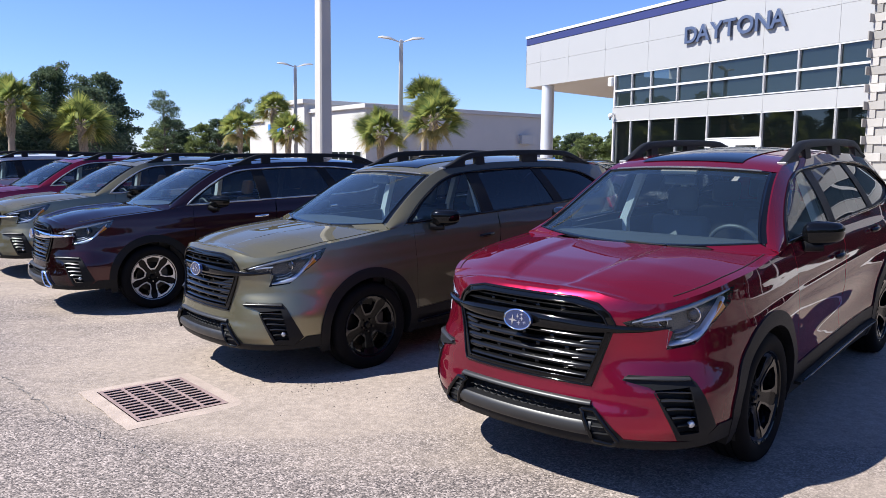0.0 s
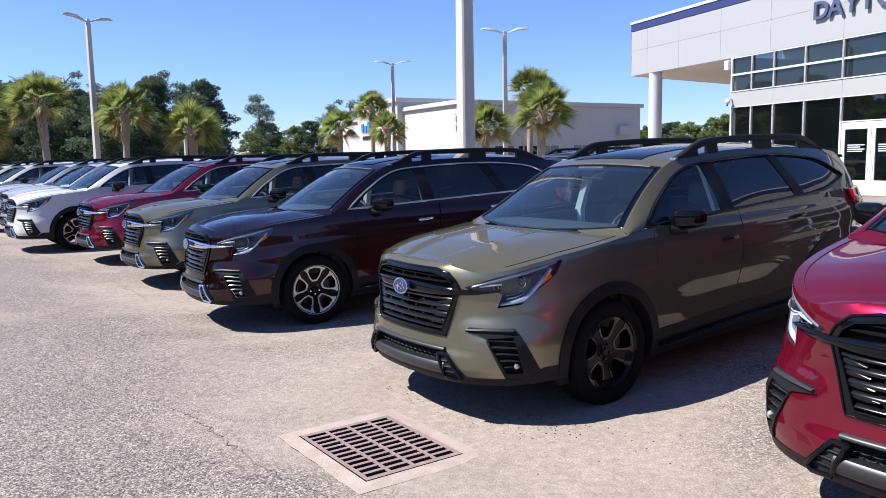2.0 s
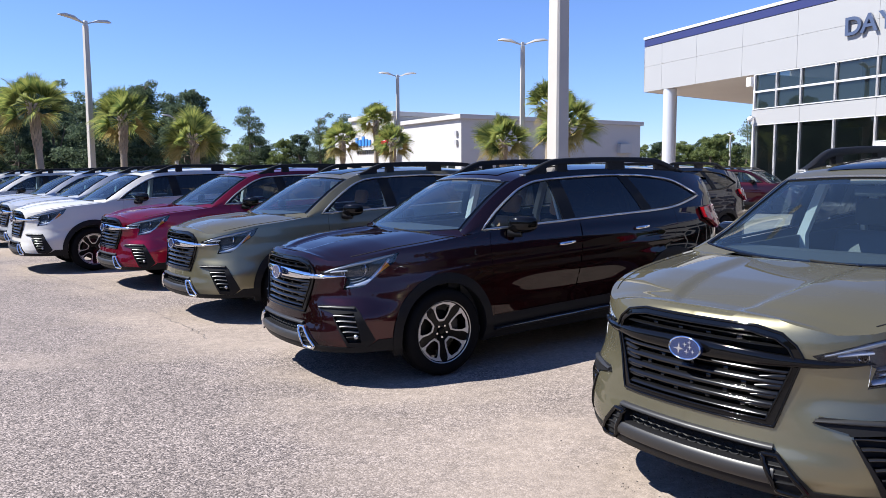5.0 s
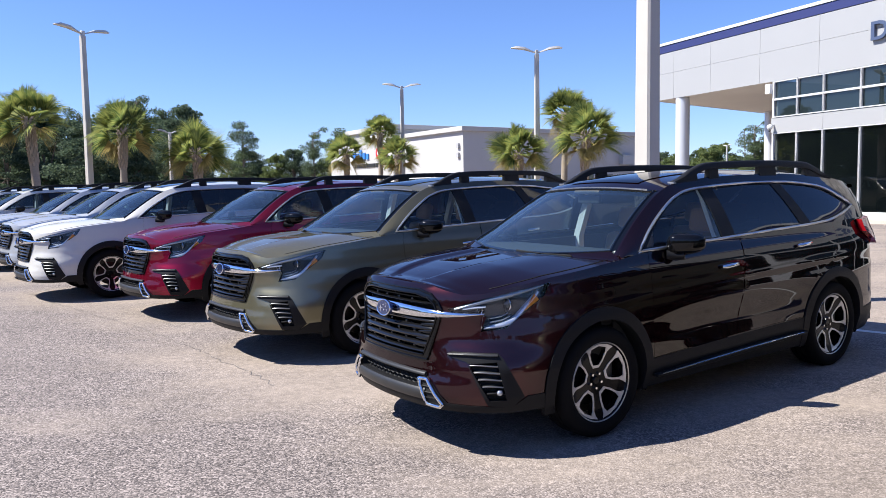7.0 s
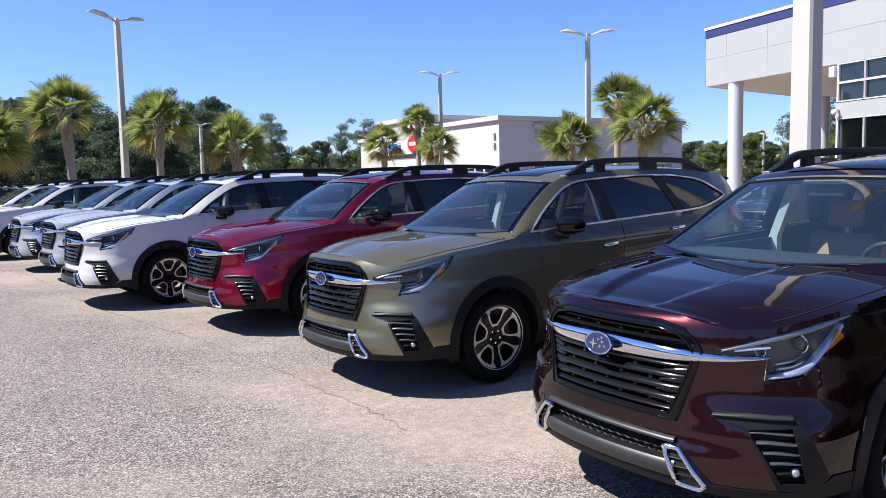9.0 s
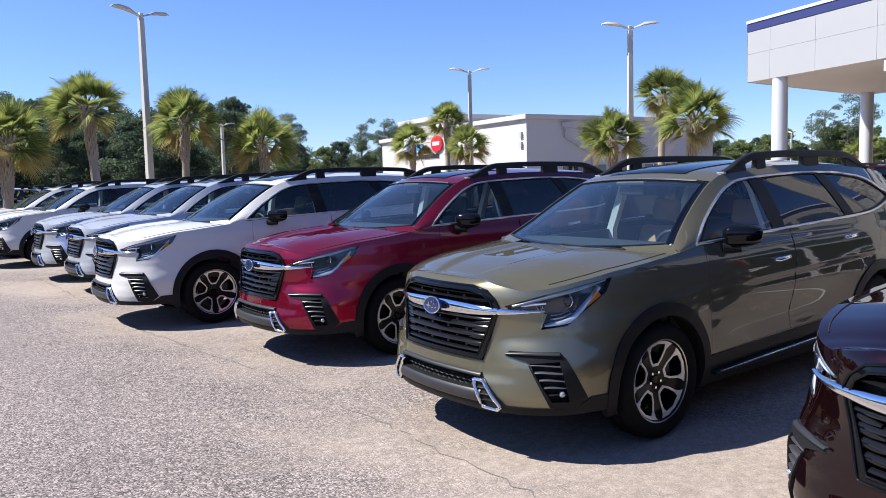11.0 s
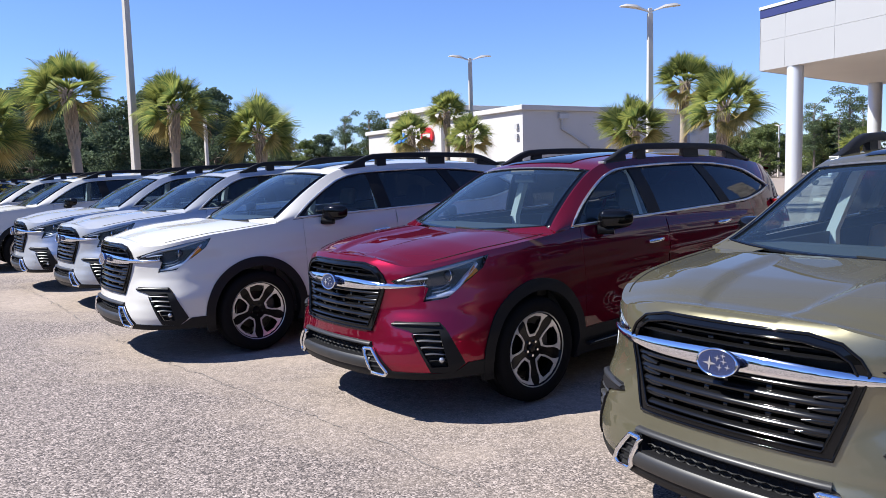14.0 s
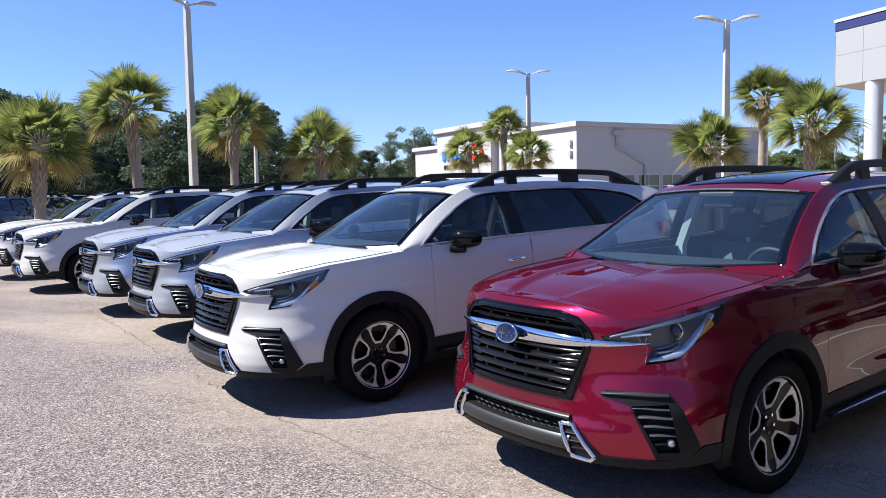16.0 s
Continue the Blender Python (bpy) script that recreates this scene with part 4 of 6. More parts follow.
DOOR_F = [(2.235, .46), (2.235, 1.12), (2.30, 1.30), (3.36, 1.30), (3.325, 1.0), (3.245, .60), (3.245, .487)]
DOOR_R = [(3.253, .487), (3.253, .60), (3.333, 1.0), (3.368, 1.30), (4.72, 1.30), (4.72, 1.12), (4.62, .96), (4.36, .88), (4.20, .74), (4.13, .505)]


def thinner(poly, d):
    """The polygon with its border moved inwards by d (outwards if d is negative)."""
    p = np.array(poly, float)
    a, b = p - np.roll(p, 1, 0), np.roll(p, -1, 0) - p
    turn = 1.0 if (p[:, 0] * np.roll(p[:, 1], -1) - np.roll(p[:, 0], -1) * p[:, 1]).sum() > 0 else -1.0
    na = np.stack([-a[:, 1], a[:, 0]], 1) / np.linalg.norm(a, axis=1)[:, None]
    nb = np.stack([-b[:, 1], b[:, 0]], 1) / np.linalg.norm(b, axis=1)[:, None]
    m = na + nb
    m /= np.maximum((m * m).sum(1), .6)[:, None]
    return [tuple(c) for c in p + 2 * m * d * turn]


def shrink(poly, d):
    p = np.array(poly, float)
    c = (p.min(0) + p.max(0)) / 2
    h = (p.max(0) - p.min(0)) / 2
    return c + (p - c) * (1 - d / h)


# the belt, the upper line of pillar and roof, and the windows between, in side view
UPPER, _ = curve([(1.22, .852, 1.182), (1.0, .762, 1.318), (.72, .685, 1.492), (.46, .638, 1.625), (.20, .622, 1.682), (-.4, .622, 1.712), (-1.2, .617, 1.706), (-1.8, .598, 1.672), (-2.2, .572, 1.625), (-2.38, .55, 1.585)], 120)
GLASSLINE = [(.99, 1.212), (.80, 1.345), (.55, 1.49), (.36, 1.575), (.12, 1.622), (-.5, 1.648), (-1.1, 1.640), (-1.50, 1.605), (-1.72, 1.563), (-1.88, 1.490), (-2.03, 1.408), (-1.99, 1.382), (-1.62, 1.305), (-1.3, 1.276), (-.6, 1.255), (.2, 1.232)]
PANES = {"front_window": [(.90, 1.228), (.72, 1.365), (.50, 1.495), (.33, 1.565), (.12, 1.606), (.055, 1.609), (.01, 1.248), (.3, 1.243)],
         "rear_window": [(-.10, 1.613), (-.5, 1.632), (-.90, 1.628), (-1.08, 1.281), (-.15, 1.252)],
         "quarter_window": [(-1.04, 1.625), (-1.14, 1.620), (-1.50, 1.587), (-1.70, 1.548), (-1.86, 1.475), (-1.985, 1.408), (-1.95, 1.390), (-1.61, 1.32), (-1.32, 1.292), (-1.225, 1.289)]}


def sail(p, o):
    """The upper flank: x and height to a place between the belt and the line of pillar and roof."""
    x, z = p[:, 0], p[:, 1]
    s = np.interp(-x, -PLAN[:, 0], PLAN_S)
    belt = skin(s, top_z(s))
    ux = UPPER[::-1]
    uy, uz = np.interp(x, ux[:, 0], ux[:, 1]), np.interp(x, ux[:, 0], ux[:, 2])
    v = np.clip((z - top_z(s)) / np.maximum(uz - top_z(s), 1e-3), 0, 1)
    y = belt[:, 1] * (1 - v) + uy * v + .022 * np.sin(np.pi * v)
    return np.stack([x, y + o, z], 1)


def outward(v, f, centre=(-.2, 0, .9)):
    """The same faces, all turned away from the car's middle."""
    v = np.array(v, float)
    c = np.array(centre)
    out = []
    for q in f:
        p = v[list(q)]
        n = np.cross(p[1] - p[0], p[2] - p[0]) + (np.cross(p[2] - p[0], p[3] - p[0]) if len(q) > 3 else 0)
        m = p.mean(0) - c
        m[0] *= .25
        out.append(q if n @ m > 0 else q[::-1])
    return list(v), out


def flip(v, f):
    return [(a, -b, c) for a, b, c in v], [q[::-1] for q in f]


def lathe(profile, n, axis_y=0.0):
    """Turn (radius, y) about the y axis."""
    verts, faces = [], []
    for r, y in profile:
        verts += [(r * math.cos(t), y + axis_y, r * math.sin(t)) for t in np.linspace(0, 2 * math.pi, n, endpoint=False)]
    for k in range(len(profile) - 1):
        faces += [(k * n + i, k * n + (i + 1) % n, (k + 1) * n + (i + 1) % n, (k + 1) * n + i) for i in range(n)]
    return verts, faces


def build_wheel(car, x, side):
    """A wheel with five pairs of machined spokes round dark windows; side 1 is the left."""
    w = empty("wheel", "", "")
    w.parent = car
    w.location = (x, side * .828, .377)
    if side < 0:
        w.rotation_euler = (0, 0, math.pi)
    tread = [(.262, -.105), (.285, -.118), (.325, -.124), (.352, -.118), (.368, -.100), (.377, -.07), (.377, -.052), (.369, -.050), (.369, -.044), (.377, -.042), (.377, -.004), (.369, -.002), (.369, .004), (.377, .006), (.377, .042), (.369, .044),
             (.369, .050), (.377, .052), (.377, .07), (.368, .100), (.352, .117), (.325, .124), (.30, .121), (.285, .117), (.270, .108), (.262, .100)]
    solid("tyre", *lathe(tread, 72), RUBBER, w, "black rubber tyre", smooth=35)
    solid("rim", *lathe([(.262, -.10), (.255, -.09), (.235, -.06), (.235, .06), (.252, .088), (.262, .104), (.268, .106), (.270, .100)], 72), ALLOY_DARK, w, smooth=35)
    solid("rim_edge", *lathe([(.262, .105), (.269, .109), (.273, .104)], 72), SATIN, w, "bright machined rim edge", smooth=40)
    solid("brake_disc", *lathe([(.05, .0), (.175, .0), (.175, -.02), (.05, -.02)], 40), DISC, w, smooth=30)
    boxed("brake_caliper", (-.19, -.10, -.02, .03, -.07, .09), LIP, w, bevel=.012)
    grid = sgrid(-.26, .26, -.26, .26, .0075)
    windows, rings = [], []
    for k in range(5):
        t0 = math.pi / 2 + k * 2 * math.pi / 5
        polar = [(.108, -.24), (.104, 0), (.108, .24), (.150, .345), (.205, .355), (.234, .30), (.240, 0), (.234, -.30), (.205, -.355), (.150, -.345)]
        windows.append([(r * math.cos(t0 + t), r * math.sin(t0 + t)) for r, t in polar])
        outer = [(.090, -.31), (.086, 0), (.090, .31), (.140, .430), (.205, .430), (.236, .47), (.2555, .53), (.2555, .27), (.2555, 0), (.2555, -.27), (.2555, -.53), (.236, -.47), (.205, -.430), (.140, -.430)]
        rings.append([(r * math.cos(t0 + t), r * math.sin(t0 + t)) for r, t in outer])
    disk = arc(0, 0, .257, 0, 360, 73)[:-1]

    def face(level):
        def put(p, o):
            r = np.linalg.norm(p, axis=1)
            return np.stack([p[:, 0], level + .072 - .032 * np.clip(1 - r / .2, 0, 1) + .02 * np.clip((r - .2) / .06, 0, 1) + o, p[:, 1]], 1)
        return put
    v, q = region(grid, [disk], windows)
    vv, ff = sheet(v, q, face(0.0), .035)
    solid("spokes", vv, [f[::-1] for f in ff], ALLOY_DARK, w, "dark five-spoke alloy face", smooth=40)
    for win, ring in zip(windows, rings):
        v, q = region(grid, [ring], [win])
        vv, ff = sheet(v, q, face(.004), .006)
        solid("machined_spoke", vv, [f[::-1] for f in ff], ALLOY, w, "bright machined spoke border", smooth=40)
    solid("hub_cap", *lathe([(.0001, .062), (.024, .061), (.03, .055), (.032, .04)], 24), ALLOY_DARK, w, smooth=40)
    for k in range(5):
        t = 2 * math.pi * (k + .5) / 5 + math.pi / 2
        bm = bmesh.new()
        bmesh.ops.create_cone(bm, cap_ends=True, segments=8, radius1=.009, radius2=.008, depth=.02, matrix=Matrix.Translation((.052 * math.cos(t), .052, .052 * math.sin(t))) @ pose(0, 0, 0, 90))
        part("wheel_nut", bm, CHROME, w)
    return w


def strip(poly, depth, out=0.0, step=.012, cut=()):
    """A raised or sunken piece on the skin."""
    v, q = region(grid_round(poly, step), [poly], cut)
    return sheet(v, q, on_skin(out), depth)


def bar_on_skin(points, width, out, depth, n=40, bulge=.0065):
    """A bar that follows the skin along a line of (s, z), of the given width (one or one a point)."""
    line, _ = curve(points, n)
    wd = np.interp(np.linspace(0, 1, n), np.linspace(0, 1, len(points)), width) if hasattr(width, "__len__") else np.full(n, width)
    rows = []
    for k, (dz, o) in enumerate(((-.5, -depth), (-.5, -.005), (-.42, .0), (-.22, .77 * bulge), (0, bulge), (.22, .77 * bulge), (.42, .0), (.5, -.005), (.5, -depth))):
        rows.append(skin(line[:, 0], line[:, 1] + dz * wd, out + o))
    g = np.stack(rows, 0)
    v, f = grid_faces(g)
    m = len(rows)
    f.append(tuple(j * n for j in range(m))[::-1]); f.append(tuple(j * n + n - 1 for j in range(m)))
    return v, f


def build_suv():
    """A big seven-seat family car, with all that can be seen of it from the front and the left."""
    car = empty("parked_suv", "large red family SUV with a black grille, parked nose out", "car", group="row of parked cars")
    add = lambda name, vf, material, parent=car, label="", smooth=35: solid(name, vf[0], vf[1], material, parent, label, smooth)
    # --- lower skin
    ns = int(S_END * 2 / .021)
    s = np.linspace(-S_END, S_END, ns)
    v = np.linspace(0, 1, 50)
    S, V = np.meshgrid(s, v)
    grid = np.stack([S, .24 + V * (top_z(S) - .24)], -1)
    under = [GRILLE, CORNER, mirror(CORNER), LOWER_ALL, SILL, mirror(SILL), REAR_LOW, mirror(REAR_LOW), ARCH_F, mirror(ARCH_F), ARCH_R, mirror(ARCH_R)]
    cuts = [LAMP, mirror(LAMP), DOOR_F, mirror(DOOR_F), DOOR_R, mirror(DOOR_R)] + [thinner(c, .011) for c in under]
    p, q = region(grid, (), cuts)
    shell = sheet(p, q, on_skin(), .025)
    # --- bonnet and wing tops
    sc, s_cowl = .46, s_of_x(1.20)
    n_u, n_w = 61, 46
    fr = np.linspace(sc, -sc, n_u)
    front = skin(fr, top_z(fr))
    sl = np.linspace(sc, s_cowl, n_w)
    left, right = skin(sl, top_z(sl)), skin(-sl, top_z(sl))
    a = np.linspace(-1, 1, n_u)
    rear = np.stack([1.20 + .20 * (1 - np.abs(a) ** 2.2), -a * left[-1, 1], left[-1, 2] + .020 * (1 - a ** 2)], 1)
    hood = coons(front, rear, left, right)
    uu, ww = np.meshgrid(a, np.linspace(0, 1, n_w))
    ridge = ease(.33, .39, np.abs(uu) + .10 * (1 - ww)) - ease(.52, .95, np.abs(uu))
    hood[..., 2] += .052 * (1 - np.exp(-ww / .09)) * (1 - ww) ** .8 * (1 - np.abs(uu) ** 2.6) + .022 * ridge * ease(.02, .35, ww) * (1 - ease(.9, 1.0, ww))
    k0 = 2
    hv, hf = grid_faces(hood, (k0, n_u - 1 - k0))
    wing_l, wing_r = (outward(*grid_faces(hood, c), (1.8, 0, .3)) for c in ((0, k0), (n_u - 1 - k0, n_u - 1)))
    # --- pillars and upper flank
    xs, vs = np.linspace(1.19, -2.38, 190), np.linspace(0, 1, 30)
    X, VV = np.meshgrid(xs, vs)
    bz = top_z(np.interp(-X, -PLAN[:, 0], PLAN_S))
    uz = np.interp(X, UPPER[::-1, 0], UPPER[::-1, 2])
    sg = np.stack([X, bz + VV * (np.maximum(uz, bz + .002) - bz)], -1)
    p, q = region(sg, (), [GLASSLINE])
    up_r = sheet(p, q, sail, .02)
    up_r = (up_r[0], [f[::-1] for f in up_r[1]])
    up = (up_r[0], [f[::-1] for f in up_r[1]])
    # --- tail above the belt
    st = np.linspace(s_of_x(-2.34), 2 * S_END - s_of_x(-2.34), 41)
    st = np.where(st > S_END, st - 2 * S_END, st)
    low = skin(st, top_z(st))
    e0, e1 = UPPER[-1], UPPER[-1] * (1, -1, 1)
    b41 = np.linspace(-1, 1, 41)
    hi = np.stack([e0[0] - .05 * (1 - b41 ** 2), -b41 * e0[1], e0[2] + .02 * (1 - b41 ** 2)], 1)
    tail = coons(hi, low, np.linspace(hi[0], low[0], 12), np.linspace(hi[-1], low[-1], 12))
    tl_v, tl_f = grid_faces(tail)
    body = add("body", join(shell, wing_l, wing_r, up, flip(*up)), RED_PAINT, label="glossy painted body shell")
    add("bonnet", outward(hv, hf, (1.8, 0, .3)), RED_PAINT, label="creased painted bonnet")
    for ks in (k0, n_u - 1 - k0):
        bm = tube(bmesh.new(), [tuple(c) for c in hood[14:-1, ks] + (0, 0, .0012)], .0030, 5)
        part("bonnet_gap", bm, CAVITY, body, "dark gap along the bonnet")
    add("tailgate", (tl_v, tl_f), RED_PAINT)
    for nm, poly in (("front_door", DOOR_F), ("rear_door", DOOR_R)):
        for m in (1, -1):
            pl = shrink(poly, .003)
            pl = [tuple(c) for c in (pl if m > 0 else np.array(mirror(pl)))]
            a_, b_ = min(c[0] for c in pl), max(c[0] for c in pl)
            sd = np.linspace(a_ - .01, b_ + .01, int((b_ - a_) / .021))
            S2, V2 = np.meshgrid(sd, np.linspace(0, 1, 44))
            g2 = np.stack([S2, .40 + V2 * (top_z(S2) - .40)], -1)
            pl = [(c0, min(c1, 1.4)) for c0, c1 in pl]
            p, q = region(g2, [pl], [mirror(ARCH_R) if m < 0 else ARCH_R])
            add(nm, sheet(p, q, on_skin(), .02), RED_PAINT)
    # --- roof with a dark glass panel
    i0 = int(np.argmin(np.abs(UPPER[:, 0] - .47)))
    rl = UPPER[i0:]
    rr = rl * (1, -1, 1)
    rf = np.stack([rl[0, 0] + .06 * (1 - b41 ** 2), -b41 * rl[0, 1], rl[0, 2] + .035 * (1 - b41 ** 2)], 1)
    roof = coons(rf, hi, rl, rr)
    wq = np.linspace(0, 1, len(rl))[:, None]
    roof[..., 2] += .028 * (1 - b41[None] ** 2) * np.sin(np.pi * wq)
    add("roof", outward(*grid_faces(roof)), RED_PAINT, label="painted roof")
    sun_g = roof[3:34, 8:33].copy()
    sun_g[..., 2] += .006
    add("roof_glass", outward(*grid_faces(sun_g)), GLOSS, label="dark glass roof panel")
    add("roof_spoiler", grid_faces(np.stack([hi + (.10, 0, .012), hi + (-.10, 0, -.01), hi + (-.11, 0, -.035), hi + (.02, 0, -.03)])), RED_PAINT)
    # --- windscreen
    wl = np.stack([UPPER[3:i0 + 1, 0] + .03, UPPER[3:i0 + 1, 1] - .042, UPPER[3:i0 + 1, 2] - .008], 1)
    wr = wl * (1, -1, 1)
    wtop = np.stack([wl[-1, 0] + .07 * (1 - b41 ** 2), -b41 * wl[-1, 1], wl[-1, 2] + .028 * (1 - b41 ** 2)], 1)
    wbot = np.stack([wl[0, 0] + .21 * (1 - np.abs(b41) ** 2.2), -b41 * wl[0, 1], wl[0, 2] - .035 * (1 - b41 ** 2)], 1)
    ws = coons(wbot, wtop, wl, wr)
    bow = np.sin(np.pi * np.linspace(0, 1, len(wl)))[:, None] * (1 - b41[None] ** 2)
    ws[..., 0] += .02 * bow
    ws[..., 2] += .02 * bow
    add("windscreen", outward(*grid_faces(ws)), WINDSCREEN, label="wide clear windscreen")
    dots = ws - (.012, 0, .008)
    black = [grid_faces(dots[:2], (1, 39)), grid_faces(dots[-3:], (1, 39))]
    add("glass_border", join(*black), GLOSS, label="black printed border of the windscreen")
    rim = [ws[0], ws[-1], ws[:, 0], ws[:, -1]]
    bm = bmesh.new()
    for line in rim:
        tube(bm, [tuple(c) for c in line], .011, 5)
    part("windscreen_seal", bm, GLOSS, car, "black windscreen seal")
    bm = tube(bmesh.new(), [tuple(c) for c in wtop[2:-2] + (-.012, 0, .012)], .007, 5)
    part("roof_edge_trim", bm, SATIN, car, "bright line where roof and glass meet")
    # black border under the glass and the pillar between glass and skin
    for sgn in (1, -1):
        up_edge = UPPER[3:i0 + 1] * (1, sgn, 1)
        inner_edge = wl if sgn > 0 else wr
        half = up_edge * .8 + inner_edge * .2
        add("pillar_cover", outward(*grid_faces(np.stack([up_edge, half], 0))), RED_PAINT)
        add("glass_moulding", outward(*grid_faces(np.stack([half, inner_edge], 0))), GLOSS, label="black moulding between pillar and windscreen")
    c3 = slice(10, -10)
    at_glass = np.stack([np.interp(a, b41, wbot[:, k]) for k in range(3)], 1)
    for cs in (slice(0, 12), slice(-12, None)):
        add("wing_corner", outward(*grid_faces(np.stack([rear[cs], (rear[cs] + at_glass[cs]) / 2 + (0, 0, .002), at_glass[cs] + (.006, 0, .004)])), (1.2, 0, .3)), RED_PAINT)
    add("scuttle", grid_faces(np.stack([rear[c3] + (.0, 0, -.012), rear[c3] + (-.08, 0, -.012), np.stack([np.interp(a, b41, wbot[:, k]) for k in range(3)], 1)[c3] + (-.03, 0, -.004)])), PLASTIC, label="black plastic scuttle under the glass")
    for y0, y1 in ((.62, .0), (-.05, -.62)):
        bm = bmesh.new()
        pts = []
        for t in np.linspace(0, 1, 12):
            y = y0 + (y1 - y0) * t
            aa = -y / wl[0, 1]
            pts.append((1.20 + .21 * (1 - abs(aa) ** 2.2) - .04 * t, y, 1.196 + .026 * t - .02 * (1 - aa ** 2)))
        tube(bm, pts, .006, 5)
        part("wiper", bm, CAVITY, car)
    # --- side glass
    for sgn in (1, -1):
        p, q = region(sg, [GLASSLINE], list(PANES.values()))
        vf = sheet(p, q, lambda p, o: sail(p, o - .006), .02)
        vf = (vf[0], [f[::-1] for f in vf[1]])
        add("window_surround", vf if sgn > 0 else flip(*vf), PLASTIC, label="black window surround")
        for nm, poly in PANES.items():
            p, q = region(sg, [poly])
            vf = sheet(p, q, lambda p, o: sail(p, o - .012), 0)
            vf = outward(*vf, (0, -.5, 1.3))
            add(nm, vf if sgn > 0 else flip(*vf), TINTED if nm == "front_window" else PRIVACY)
        line, _ = curve(GLASSLINE + GLASSLINE[:1], 130)
        pts = sail(line[:-1], .004) * (1, sgn, 1)
        bm = tube(bmesh.new(), [tuple(c) for c in pts], .0112, 6, close=True)
        part("window_trim", bm, TRIMLINE, car, "bright trim round the side windows", smooth=60)
    # --- black cladding
    sl_ = [(c0, max(c1, .30)) for c0, c1 in LOWER_ALL]
    intake = [(-.38, .440), (.38, .440), (.40, .512), (-.40, .512)]
    p, q = region(sgrid(-1.52, 1.52, .29, .55, .0135), [sl_], [ARCH_F, mirror(ARCH_F), intake])
    bumper = add("bumper_cladding", sheet(p, q, on_skin(.006), .05), PLASTIC, label="black plastic lower bumper")
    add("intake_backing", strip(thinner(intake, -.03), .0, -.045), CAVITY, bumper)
    add("skid_lip", bar_on_skin([(-.44, .395), (-.2, .393), (.2, .393), (.44, .395)], .075, .018, .05), LIP, bumper, "grey skid lip under the intake")
    add("upper_lip", bar_on_skin([(-.43, .52), (-.2, .522), (.2, .522), (.43, .52)], .026, .018, .05), LIP, bumper)
    bm = bmesh.new()
    for r in range(3):
        for c in range(14):
            sx_ = -.36 + c * .055 + (.0275 if r % 2 else 0)
            zz = .452 + r * .024
            if abs(sx_) < .385:
                hexa = [tuple(skin(sx_ + .026 * math.cos(t), zz + .015 * math.sin(t), -.028)) for t in np.linspace(0, 2 * math.pi, 6, endpoint=False) + .52]
                tube(bm, hexa, .0035, 4, close=True)
    part("honeycomb_mesh", bm, PLASTIC, bumper)
    for m in (1, -1):
        fl = (lambda vf: vf) if m > 0 else (lambda vf: flip(*vf))
        c_line = [(.385, .492), (.455, .492), (.57, .345), (.55, .322), (.452, .335), (.385, .492)]
        bm = bmesh.new()
        dense = []
        for (a0, b0), (a1, b1) in zip(c_line, c_line[1:]):
            dense += [(a0 + (a1 - a0) * t, b0 + (b1 - b0) * t) for t in np.linspace(0, 1, 8, endpoint=False)]
        tube(bm, [tuple(skin(m * a_, b_, .020)) for a_, b_ in dense], .0125, 8, close=True)
        part("bumper_bracket", bm, CHROME, bumper, "bright bracket at the end of the intake", smooth=60)
        # flat sheet on the skin; the pocket's darkness is only its colour
        add("bracket_pocket", fl(strip(c_line[:-1], 0, .008)), CAVITY, bumper)
        for k in range(3):
            z_ = .375 + .036 * k
            add("bracket_slat", fl(bar_on_skin([(.425 - .012 * k, z_), (.54 - .030 * k, z_)], .012, .013, .01, 6)), PLASTIC, bumper)
        for nm, poly, ax in (("front", ARCH_F, SF), ("rear", ARCH_R, SR)):
            ring = arc(ax, .385, R_TRIM + .010, 0, 360, 60)[:-1]
            hole = arc(ax, .377, R_ARCH, 0, 360, 60)[:-1]
            p, q = region(sgrid(ax - .52, ax + .52, .24, .90, .0135), [ring], [hole])
            add("arch_trim", fl(sheet(p, q, on_skin(.010), .05)), PLASTIC, label="black wheel-arch trim")
            v_, f_ = lathe([(.50, -.33), (.46, -.32), (.435, -.02)], 40)
            v_ = [(x + (AXLE_F if nm == "front" else AXLE_R), y + .95, z + .38) for x, y, z in v_]
            keep = [f for f in f_ if np.mean([v_[k][2] for k in f]) > .25]
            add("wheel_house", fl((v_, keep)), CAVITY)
        sl2 = [(c0, max(c1, .25)) for c0, c1 in SILL]
        p, q = region(grid_round(sl2, .02), [sl2], [ARCH_F, ARCH_R])
        add("sill_cladding", fl(sheet(p, q, on_skin(.006), .06)), PLASTIC, label="black plastic sill")
        rl2 = [(c0, max(c1, .25)) for c0, c1 in REAR_LOW]
        p, q = region(grid_round(rl2, .025), [rl2], [ARCH_R])
        add("rear_cladding", fl(sheet(p, q, on_skin(.006), .05)), PLASTIC)
        step_ = bar_on_skin([(SF + .52, .335), (SF + .8, .338), (SR - .75, .372), (SR - .5, .385)], [.02, .05, .05, .02], .045, .10)
        add("side_step", fl(step_), PLASTIC, label="black side step")
        add("step_strip", fl(bar_on_skin([(SF + .56, .345), (SF + .85, .352), (SR - .8, .385), (SR - .55, .392)], [.01, .016, .016, .008], .053, .01)), CHROME, label="bright strip along the side step")
        # --- lamps
        lamp = empty("headlight", "", "")
        lamp.parent = car
        p, q = region(grid_round(LAMP, .011), [LAMP])
        add("lens", fl(sheet(p, q, on_skin(.002), .0)), LENS, lamp, "clear headlight lens")
